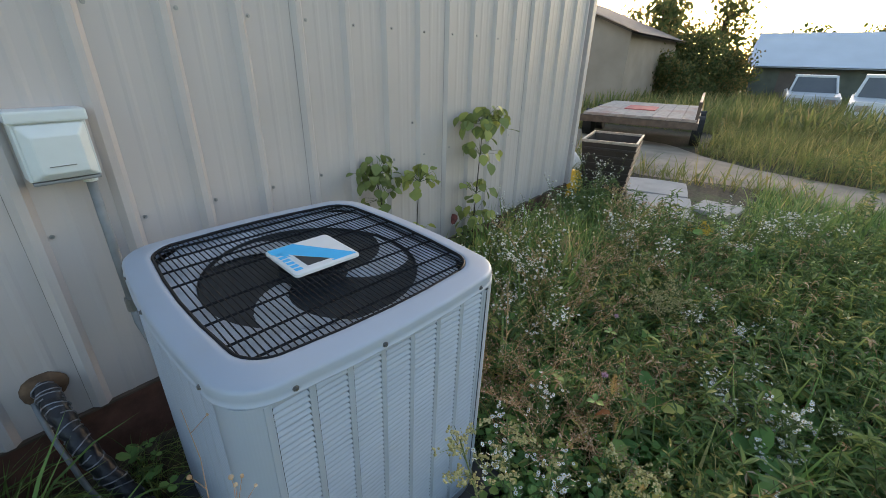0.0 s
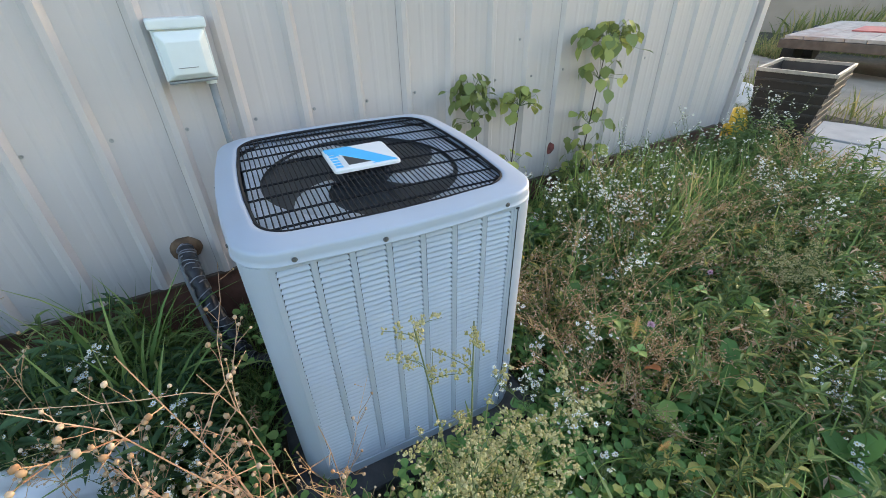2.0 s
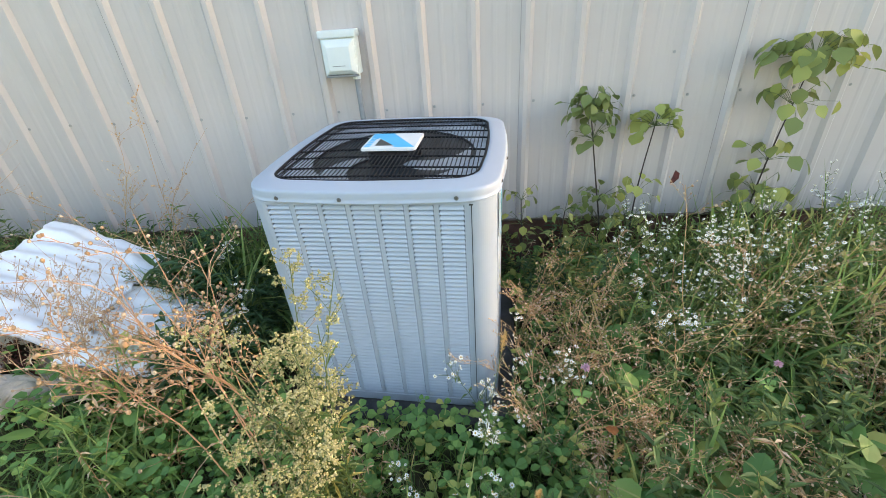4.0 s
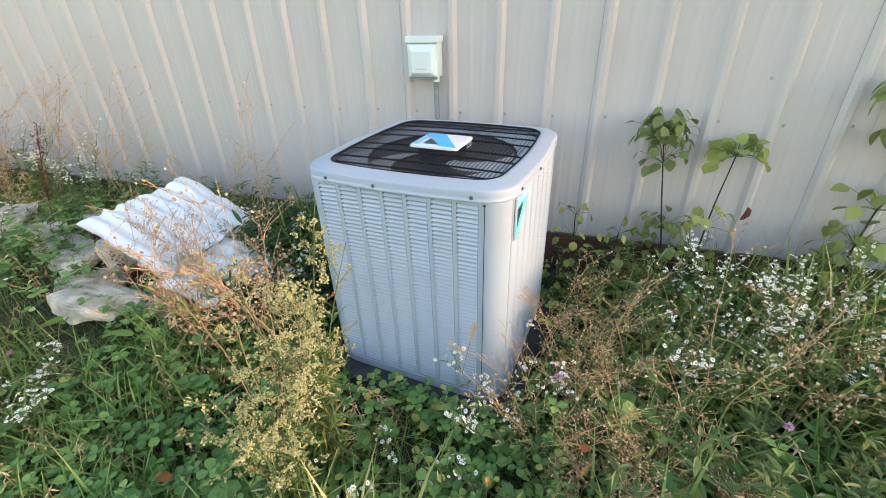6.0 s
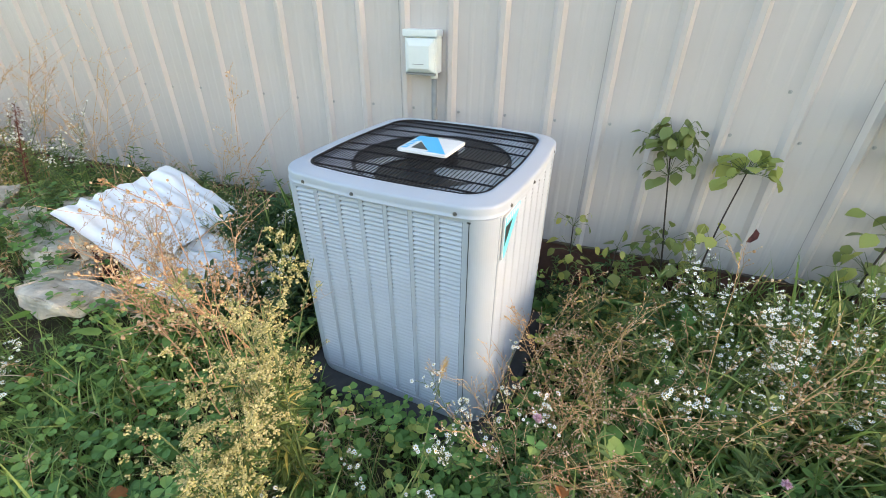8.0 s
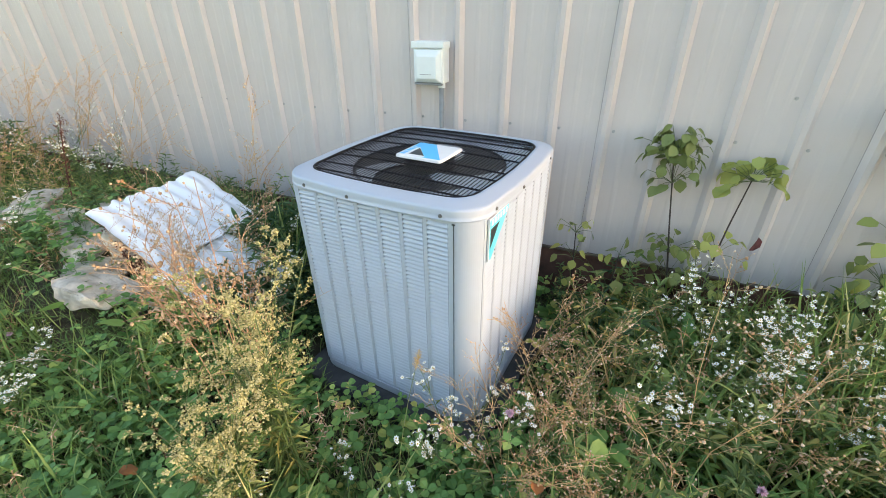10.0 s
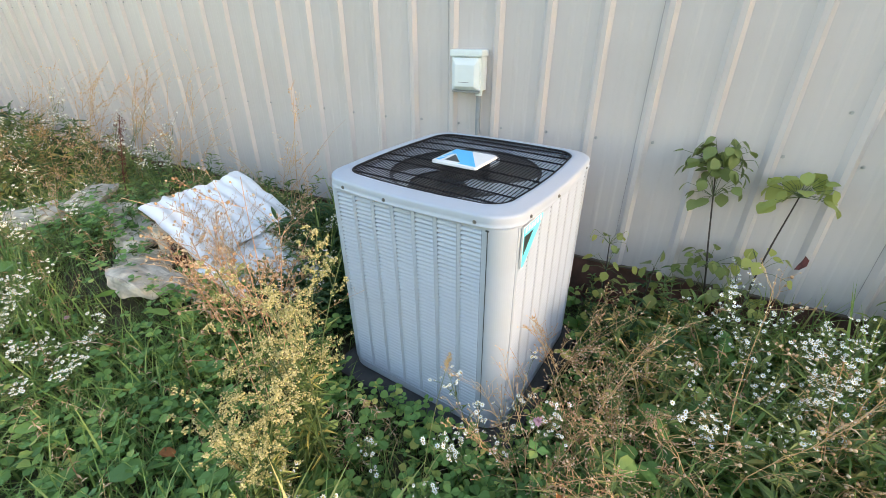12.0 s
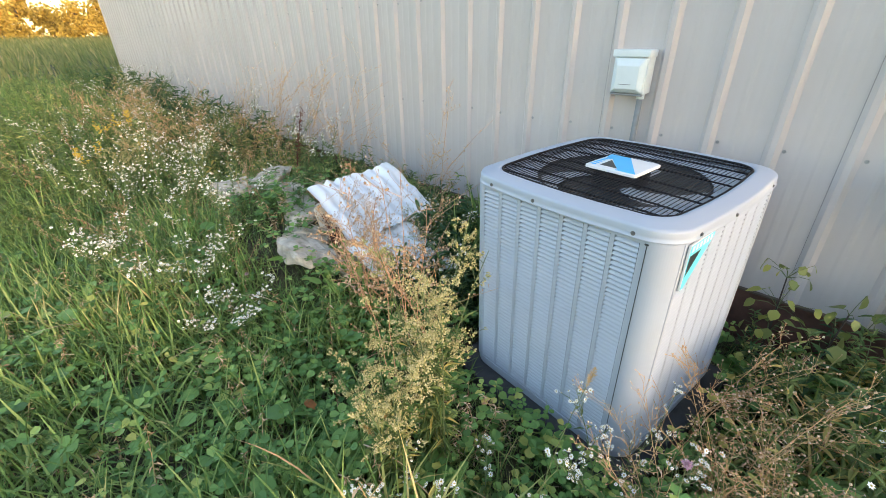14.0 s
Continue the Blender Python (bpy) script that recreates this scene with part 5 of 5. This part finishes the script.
def grass(name, zones, label, seed, mat, wide=1.0):
    r = np.random.default_rng(seed)
    out = []
    for n, x0, x1, y0, y1, l0, l1 in zones:
        x, y = scatter(n, x0, x1, y0, y1, r)
        k = len(x)
        # tufts
        x, y = x + r.normal(0, 0.012, k), y + r.normal(0, 0.012, k)
        ok = free(x, y, 0.40)
        x, y = x[ok], y[ok]
        k = len(x)
        L = r.uniform(l0, l1, k) * (1 - 0.4 * low_zone(x, y)) * (1 - trodden(x, y))
        pick = r.integers(0, len(BLADES), k)
        for b in range(len(BLADES)):
            s = pick == b
            if s.any():
                T = (BLADES[b][0] * [1, wide, 1], BLADES[b][1])
                az = r.uniform(0, 6.28, s.sum())
                az = np.where(y[s] > -0.5, -np.abs(np.mod(az, 3.14)), az) if y1 > -0.4 and x1 < 4.3 else az
                out.append((stamp(T, np.stack([x[s], y[s], ground_z(x[s], y[s]) - 0.01], 1), turn(az, None, r.normal(0, 0.15, s.sum())), L[s]), 0))
    stuff(name, out, [mat], label, "grass")


grass("meadow_grass", [(44000, -4.2, 0.7, -3.2, -0.06, 0.12, 0.36), (9000, -3.6, 0.4, -2.8, -1.2, 0.3, 0.6), (9500, 0.4, 3.65, -3.2, -0.06, 0.16, 0.42), (4500, -0.9, -0.2, -0.7, -0.05, 0.25, 0.48), (3000, 1.0, 2.4, -0.9, -0.05, 0.28, 0.5), (900, 1.4, 2.2, -0.9, -0.2, 0.42, 0.62)], "dense tangled meadow grass round the unit", 11, L_GRASS)
grass("broad_grass", [(1100, -0.64, -0.2, -0.85, -0.14, 0.34, 0.62), (5500, -3.8, 0.5, -3.0, -1.1, 0.25, 0.55), (1700, -2.4, -0.1, -2.7, -1.45, 0.30, 0.55), (3500, 0.7, 3.6, -3.0, -0.2, 0.22, 0.45)], "broad arching blades of pale green grass", 14, L_GRASS, 1.6)
grass("rough_grass", [(30000, -13.5, -4.0, -6, -0.06, 0.2, 0.5), (9000, 0, 5.5, -6, -3.1, 0.2, 0.5), (5000, 3.4, 5.6, -4, -1.5, 0.15, 0.4), (11000, -5, 0.2, -6, -3.0, 0.2, 0.45), (26000, -14, 6, -12, -5.8, 0.3, 0.6)], "rough grass along the building", 12, L_GRASS, 1.5)
grass("field_grass", [(26000, 13, 30, -12, 4, 0.45, 0.95), (34000, -60, -13, -12, 9, 0.4, 0.8)], "tall hazy field grass in the distance", 13, L_FARGRASS, 3.2)
grass("yard_grass", [(42000, 5.5, 14, -7, 3, 0.18, 0.48), (9000, 3.6, 12, 0.4, 6, 0.2, 0.45)], "wild grass beside the drive", 15, L_FARGRASS, 1.7)


def clover_patch():
    r = np.random.default_rng(21)
    out, stems = [], []
    for n, x0, x1, y0, y1, s0, s1 in ((1500, -3.2, 1.0, -2.7, -1.0, 0.013, 0.032), (1900, -1.0, 1.6, -2.2, -1.1, 0.015, 0.040), (2500, 1.0, 3.6, -2.8, -0.2, 0.015, 0.040), (1800, -3.5, -0.2, -1.3, -0.1, 0.015, 0.040),
                                     (900, 0.5, 1.4, -1.2, -0.1, 0.015, 0.040), (420, -1.7, -0.2, -2.5, -1.6, 0.024, 0.042), (120, -0.3, 0.7, -1.7, -1.1, 0.02, 0.036)):
        x, y = scatter(n, x0, x1, y0, y1, r, 0.40)
        k = len(x)
        h = r.uniform(0.05, 0.17, k)
        z = ground_z(x, y) + h
        az = r.uniform(0, 6.28, k)
        s = r.uniform(s0, s1, k)
        for j in range(3):
            out.append((stamp(CLOVERLEAF, np.stack([x, y, z], 1), turn(az + j * 2.09, r.normal(0.12, 0.25, k), r.normal(0, 0.2, k)), s), 0))
        out.append((stamp(BLADES[0], np.stack([x, y, z - h], 1), turn(az), h * 0.98), 1))
    stuff("clover", out, [L_CLOVER, L_STEM], "low clover carpet in front of the unit", "clover")


clover_patch()


def weeds(name, n_kinds, zones, H, nleaf, size, shape, mats, label, seed, up=0.5, straight=0.1):
    r = np.random.default_rng(seed)
    kinds = []
    for k in range(n_kinds):
        P = bent((0, 0, 0), 0, straight * H * r.uniform(0.3, 2), H, 6, r.uniform(0, 0.1) * H)
        kinds.append((tube(P, 0.0024, 0.0010, 3), leaf_on(P, nleaf, size, r, 0.1, shape, up, 0.45)))
    out = []
    for n, x0, x1, y0, y1, s0, s1 in zones:
        x, y = scatter(n, x0, x1, y0, y1, r, 0.44)
        k = len(x)
        s = r.uniform(s0, s1, k) * (1 - 0.5 * low_zone(x, y)) * (1 - 0.6 * trodden(x, y))
        p = np.stack([x, y, ground_z(x, y) - 0.01], 1)
        pick = r.integers(0, n_kinds, k)
        for q in range(n_kinds):
            m = pick == q
            if m.any():
                az = r.uniform(0, 6.28, m.sum())
                R = turn(az, r.normal(0, 0.12, m.sum()), r.normal(0, 0.12, m.sum()))
                out.append((stamp(kinds[q][0], p[m], R, s[m]), 1))
                out.append((stamp(kinds[q][1], p[m], R, s[m]), 0))
    stuff(name, out, mats, label, "weeds")


weeds("lance_leaf_weeds", 6, [(2300, 0.5, 3.6, -3.0, -0.15, 0.5, 1.0), (200, 3.6, 8.5, -3.6, -1.9, 0.7, 1.2), (330, -4.2, 0.4, -2.8, -0.15, 0.5, 1.0), (240, -5.5, -2.7, -2.6, -0.3, 0.9, 1.35), (330, -13, -3.0, -2.6, -0.12, 0.9, 1.5), (110, -3.0, -1.2, -0.9, -0.1, 0.4, 0.8), (60, -1.2, -0.5, -0.6, -0.1, 0.6, 0.95)], 0.42, 32, 0.085, leaf_shape(0.26, 0.2, 0.3), [L_WEED, L_STEM], "leafy narrow-leaved weeds among the grass", 31)
weeds("broad_leaf_weeds", 5, [(250, -3.4, -0.2, -2.6, -1.0, 0.7, 1.5), (120, -0.3, 0.75, -1.75, -1.17, 0.6, 1.0), (330, 0.6, 3.5, -2.8, -0.2, 0.7, 1.5), (22, 0.45, 1.1, -0.5, -0.08, 0.8, 1.4)], 0.20, 13, 0.085, leaf_shape(0.7, 0.1, 0.2, True), [L_CLOVER, L_STEM], "low broad-leaved weeds", 32, 0.25)
weeds("dark_leafy_weeds", 5, [(26, -1.0, -0.68, -0.74, -0.50, 0.8, 1.15), (30, -1.0, -0.42, -0.60, -0.12, 0.7, 1.0), (34, -0.72, -0.40, -0.95, -0.45, 0.8, 1.15), (110, -11, -3.3, -0.75, -0.10, 0.9, 1.6), (60, -3.3, -1.0, -0.6, -0.10, 0.4, 0.75), (40, 0.52, 1.0, -0.55, -0.12, 0.65, 1.05), (90, -0.75, -0.35, -1.15, -0.45, 0.65, 1.1)], 0.40, 30, 0.12, LANCE, [L_DARK, L_STEM], "dark green leafy weeds along the wall", 33, 0.35)

weeds("wilted_weeds", 5, [(330, 0.6, 3.4, -2.2, -0.25, 0.6, 1.1), (230, -4.5, -0.3, -2.4, -0.4, 0.6, 1.1), (260, -2.8, 0.2, -2.5, -1.1, 0.9, 1.6), (110, -9, -2.6, -2.2, -0.4, 0.9, 1.5)], 0.38, 22, 0.05, QLANCE, [L_DRYBUD, L_DRY], "wilted brown weeds among the green", 34, -0.1, 0.2)
# round dock leaves low in the clover
r_ = np.random.default_rng(41)
lx, ly = scatter(170, -2.8, 0.3, -2.4, -1.15, r_)
stuff("dock_leaves", [(stamp(leaf_shape(0.8, 0.08, 0.15, True), np.stack([lx, ly, ground_z(lx, ly) + r_.uniform(0.06, 0.17, len(lx))], 1), turn(r_.uniform(0, 6.28, len(lx)), r_.normal(0.1, 0.25, len(lx)), r_.normal(0, 0.25, len(lx))), r_.uniform(0.05, 0.10, len(lx))), 0)], [L_CLOVER], "large rounded dock leaves", "leaves")
# straw: dry fallen stalks and twigs over the ground
lx, ly = scatter(650, -4, 3.6, -2.9, -0.1, r_)
k_ = len(lx)
stuff("straw_litter", [(stamp(BLADES[1], np.stack([lx, ly, ground_z(lx, ly) + r_.uniform(0.02, 0.22, k_)], 1), turn(r_.uniform(0, 6.28, k_), r_.normal(-1.2, 0.35, k_)), r_.uniform(0.08, 0.26, k_)), 0)], [L_DRYBUD], "dry straw and fallen stalks", "straw")

for i, (x, y, H, st, bl, sp) in enumerate(((1.22, -0.62, 0.60, 6, 1.0, 0.4), (1.10, -0.84, 0.50, 5, 0.8, 0.5), (1.42, -0.72, 0.50, 5, 0.9, 0.4), (1.12, -0.34, 0.50, 3, 0.9, 0.3), (1.68, -0.50, 0.50, 4, 0.6, 0.4),
                                           (0.26, -1.47, 0.34, 3, 0.5, 0.4), (0.14, -1.66, 0.30, 3, 0.6, 0.5), (0.47, -1.20, 0.42, 4, 0.9, 0.45), (-1.42, -1.74, 0.42, 7, 1.2, 0.9), (-1.02, -1.66, 0.30, 5, 0.9, 0.9),
                                           (-2.25, -1.52, 0.60, 7, 1.1, 0.6), (-2.75, -1.30, 0.66, 7, 1.1, 0.6), (-2.15, -0.55, 0.50, 6, 0.9, 0.5), (-3.6, -0.75, 0.80, 7, 1.0, 0.5), (-3.05, -0.42, 0.72, 6, 1.0, 0.5),
                                           (-4.7, -1.25, 0.72, 7, 1.1, 0.6), (-5.6, -0.65, 0.80, 7, 1.0, 0.5), (1.25, -1.74, 0.34, 6, 1.2, 0.6), (0.98, -1.90, 0.28, 5, 1.0, 0.6), (2.90, -1.50, 0.48, 7, 1.1, 0.6),
                                           (3.45, -1.85, 0.46, 7, 1.1, 0.6), (1.98, -0.48, 0.62, 6, 1.0, 0.5), (2.75, -0.36, 0.50, 6, 0.8, 0.5), (3.45, -0.30, 0.62, 6, 1.0, 0.4), (-0.82, -0.62, 0.36, 5, 0.9, 0.6),
                                           (-0.55, -0.95, 0.36, 5, 0.8, 0.5), (-1.75, -1.35, 0.5, 5, 0.9, 0.6), (2.2, -1.1, 0.45, 5, 0.9, 0.5), (-3.4, -1.15, 0.62, 7, 1.1, 0.7), (-4.2, -0.55, 0.75, 7, 1.0, 0.6), (-5.2, -1.8, 0.6, 7, 1.1, 0.8), (-6.4, -1.1, 0.8, 8, 1.1, 0.7), (-7.4, -0.6, 0.85, 8, 1.1, 0.6), (-3.9, -1.95, 0.5, 6, 1.1, 0.8), (-3.0, -1.75, 0.5, 6, 1.0, 0.8), (-2.0, -1.95, 0.36, 6, 1.0, 0.9), (2.5, -0.85, 0.5, 6, 0.9, 0.6), (1.75, -1.55, 0.36, 5, 0.9, 0.7))):
    aster(x, y, H, 100 + i, st, bl, sp)

for i, (x, y, H, st, sp, tw, bud, la) in enumerate(((-0.12, -1.24, 0.84, 2, 0.20, 7, 0.0036, 3.6), (-0.26, -1.18, 0.86, 2, 0.38, 9, 0.0044, 3.3), (-0.52, -1.08, 0.56, 3, 0.5, 9, 0.0044, None), (-0.78, -0.74, 0.50, 2, 0.4, 6, 0.004, None),
                                                    (-0.98, -1.04, 0.42, 2, 0.5, 7, 0.0035, None), (-0.66, -0.98, 0.46, 3, 0.5, 8, 0.004, None), (0.70, -0.98, 0.54, 6, 0.55, 10, 0.0032, None), (0.62, -1.22, 0.46, 6, 0.6, 12, 0.0028, None),
                                                    (0.84, -1.14, 0.44, 4, 0.6, 10, 0.0030, None), (1.07, -1.02, 0.76, 3, 0.4, 9, 0.0044, None), (1.34, -0.86, 0.62, 4, 0.5, 9, 0.0044, None), (0.98, -1.34, 0.40, 5, 0.6, 11, 0.0030, None),
                                                    (-1.95, -0.45, 0.80, 4, 0.4, 9, 0.004, None), (-2.7, -0.42, 1.05, 4, 0.4, 9, 0.004, 0.4), (0.56, -0.72, 0.52, 4, 0.35, 9, 0.0034, -0.4), (1.6, -1.1, 0.42, 5, 0.6, 10, 0.0034, None),
                                                    (-3.9, -1.4, 0.62, 7, 0.6, 12, 0.004, None), (-4.4, -0.9, 0.70, 7, 0.6, 12, 0.004, None), (-5.6, -1.3, 0.75, 7, 0.6, 12, 0.0045, None), (1.15, -1.5, 0.36, 5, 0.6, 10, 0.003, None), (-1.35, -0.30, 0.60, 3, 0.4, 7, 0.004, None),
                                                    (-0.754, -0.66, 0.98, 1, 0.06, 7, 0.0042, 1.6), (-1.30, -0.22, 0.86, 1, 0.08, 6, 0.004, 1.6), (-0.62, -1.14, 0.5, 3, 0.5, 8, 0.0038, None), (-3.2, -0.75, 0.7, 6, 0.6, 12, 0.004, None), (-3.7, -1.0, 0.66, 7, 0.7, 12, 0.004, None), (-4.8, -0.8, 0.8, 7, 0.7, 12, 0.0045, None), (-5.0, -1.15, 0.72, 7, 0.7, 12, 0.0045, None), (-6.3, -0.9, 0.8, 7, 0.7, 12, 0.005, None), (-2.6, -0.8, 0.55, 4, 0.5, 9, 0.004, None), (1.75, -0.8, 0.5, 5, 0.6, 10, 0.0034, None), (2.05, -1.35, 0.42, 5, 0.7, 10, 0.0034, None), (2.5, -1.05, 0.5, 6, 0.7, 10, 0.004, None), (1.5, -1.45, 0.34, 4, 0.7, 9, 0.003, None), (2.9, -0.8, 0.5, 6, 0.6, 10, 0.004, None), (-2.3, -1.85, 0.4, 4, 0.8, 8, 0.0034, None), (-2.95, -0.55, 1.15, 4, 0.3, 9, 0.0044, 0.2), (-3.4, -0.45, 1.05, 4, 0.35, 9, 0.0044, 0.5), (-2.35, -0.33, 0.95, 3, 0.3, 8, 0.004, 0.3), (-3.9, -0.6, 1.0, 5, 0.4, 10, 0.0048, 0.5), (1.9, -1.0, 0.46, 5, 0.6, 10, 0.0036, None), (2.3, -0.7, 0.52, 5, 0.6, 10, 0.0036, None), (0.90, -1.26, 0.34, 6, 0.6, 13, 0.003, None), (0.76, -1.36, 0.32, 6, 0.6, 13, 0.003, None), (0.80, -0.88, 0.42, 6, 0.5, 13, 0.0032, None), (-0.60, -1.20, 0.56, 3, 0.5, 10, 0.0044, 3.4), (-0.72, -1.10, 0.58, 2, 0.3, 8, 0.0034, 2.4), (-0.86, -1.12, 0.52, 3, 0.3, 8, 0.0034, 2.0), (-1.02, -1.12, 0.50, 3, 0.5, 9, 0.0032, 2.2), (-0.92, -1.10, 0.46, 3, 0.6, 9, 0.0032, 1.8), (-1.12, -1.10, 0.44, 3, 0.5, 8, 0.0032, 1.5), (-0.80, -0.72, 0.56, 3, 0.4, 8, 0.0036, 2.0), (-0.22, -1.33, 0.94, 3, 0.30, 6, 0.0050, 2.7), (-0.27, -1.36, 0.88, 2, 0.32, 6, 0.0050, 3.1))):
    dry_weed(x, y, H, 200 + i, st, sp, tw, bud * (1.3 if i in (1, 2, 45) else 0.9), la, color=L_RUST if i in (1, 2) or i > 44 else None, thick=1.6 if i in (1, 2, 45) else 1.15 if i > 51 else 0.85)

plume_weed(-0.02, -1.44, 0.86, 301, 10, 0.12)
plume_weed(-0.04, -1.58, 0.60, 302, 9, 0.14)
plume_weed(-3.4, -1.55, 0.6, 303, 6, 0.2)
plume_weed(1.62, -1.32, 0.42, 304, 7, 0.13)
for i, a in enumerate(((0.38, -1.44, 0.67, 0.05, 0.6), (0.60, -1.00, 0.36, 0.12, 2.7), (0.02, -1.66, 0.34, 0.05, 2.0), (0.08, -1.58, 0.36, 0.06, 4.0), (-0.10, -1.62, 0.30, 0.05, 1.0), (0.50, -1.46, 0.34, 0.03, 5.0), (0.66, -1.40, 0.30, 0.04, 0.3), (1.35, -1.55, 0.4, 0.06, 2.2), (1.5, -1.2, 0.42, 0.08, 0.5))):
    foxtail(*a, 320 + i)
for i, (x, y, H) in enumerate(((-4.46, -1.36, 0.66), (-4.9, -1.5, 0.55), (-4.1, -1.3, 0.42), (-3.7, -1.75, 0.5), (2.9, -1.25, 0.36))):
    goldenrod(x, y, H, 340 + i)
dock(-2.02, -0.84, 0.62, 0.3, 351)
dock(-1.02, -1.10, 0.36, 2.9, 352, 1.3)
dock(-1.10, -1.08, 0.30, 2.6, 353, 1.2)


def pink_clover(x, y, z, seed):
    r = np.random.default_rng(seed)
    g = float(ground_z(x, y))
    th = thing("pink_clover", pose(x, y, g), "single pink clover bloom on a thin stem", "flower", "clover blooms")
    part_arr("stem", tube([(0, 0.03, -0.02), (0.01, 0.01, (z - g) * 0.5), (0, 0, z - g)], 0.0012, 0.0009, 3), L_STEM, th)
    n = 90
    a, e = r.uniform(0, 6.28, n), np.arcsin(r.uniform(-0.3, 1, n))
    part_arr("bloom", stamp(qleaf(0.25), np.tile([0, 0, z - g], (n, 1)), turn(a, e), r.uniform(0.009, 0.013, n)), L_PINK, th, "pale pink bloom", "stuff")
    part_arr("foliage", stamp(QROUND, np.tile([0.005, 0.01, (z - g) * 0.8], (3, 1)), turn([0.3, 2.4, 4.5], [0.2] * 3), 0.03), L_CLOVER, th)


pink_clover(0.635, -1.332, 0.56, 1)
pink_clover(-1.20, -1.52, 0.30, 2)
pink_clover(-1.6, -1.9, 0.22, 3)
pink_clover(1.15, -1.22, 0.45, 4)

sapling(1.05, -0.10, [(0.0, 0, -0.03), (-0.02, 0.0, 0.25), (-0.07, 0.0, 0.53), (-0.12, 0.01, 0.82)], [(1.0, 56, 0.118), (0.86, 18, 0.10), (0.50, 22, 0.11), (0.36, 18, 0.15)], [L_SAPGREEN], "green leafy seedling tree growing against the siding", 401, 0.052)
sapling(1.18, -0.13, [(0.0, 0, -0.03), (-0.01, 0.0, 0.22), (0.0, 0.01, 0.48), (0.030, 0.02, 0.745)], [(1.0, 30, 0.13), (0.60, 10, 0.11), (0.36, 12, 0.13)], [L_SAP], "yellowing seedling tree with a dark curved stem", 402, 0.062)
sapling(1.72, -0.13, [(0.0, 0, -0.03), (-0.01, 0.0, 0.3), (0.01, 0.0, 0.62), (0.07, 0.02, 0.99)], [(1.0, 56, 0.20), (0.84, 16, 0.16), (0.62, 14, 0.15), (0.46, 22, 0.17), (0.30, 20, 0.18)], [L_SAP, L_SAPGREEN, L_SAPGREEN], "tall yellow-green seedling tree against the siding", 403, 0.070)
sapling(0.62, -0.20, [(0.0, 0, -0.03), (0.01, 0.0, 0.2), (0.0, -0.02, 0.46)], [(1.0, 9, 0.09), (0.75, 9, 0.11), (0.5, 8, 0.11)], [L_SAPGREEN, L_SAP], "small leafy shrub seedling behind the unit", 404, 0.048)
sapling(0.80, -0.26, [(0.0, 0, -0.03), (0.0, 0.0, 0.2), (0.01, -0.02, 0.42)], [(1.0, 3, 0.05), (0.75, 4, 0.06), (0.5, 4, 0.07)], [L_SAPGREEN], "pale green weed with drooping leaves", 405, 0.06)


def single_leaf(name, x, y, z, size, mat, m, label):
    ob = new(name, mesh_of(name, *stamp(leaf_shape(0.7, 0.35, 0.4, True), [(0, 0, 0)], turn([0.0]), size), mat, None, True))
    ob.matrix_world = pose(x, y, z, *m)
    tagged(ob, label, "leaf", "loose leaves")


single_leaf("withered_leaf", 1.235, -0.33, 0.645, 0.055, material("wine_red_leaf", (0.13, 0.035, 0.03), 0.7, 0, 0.4, 60), (20, 80, 30), "withered dark red leaf hanging from a twig")
single_leaf("fallen_leaf", -0.42, -1.66, 0.16, 0.05, M_LEAFLITTER, (5, 10, 40), "fallen orange leaf on the clover")
single_leaf("fallen_leaf", 0.72, -1.36, 0.36, 0.05, M_LEAFLITTER, (10, 10, 100), "fallen orange leaf on the weeds")
single_leaf("fallen_leaf", -0.95, -1.5, 0.24, 0.045, M_LEAFLITTER, (15, -10, 200), "fallen orange leaf on the weeds")
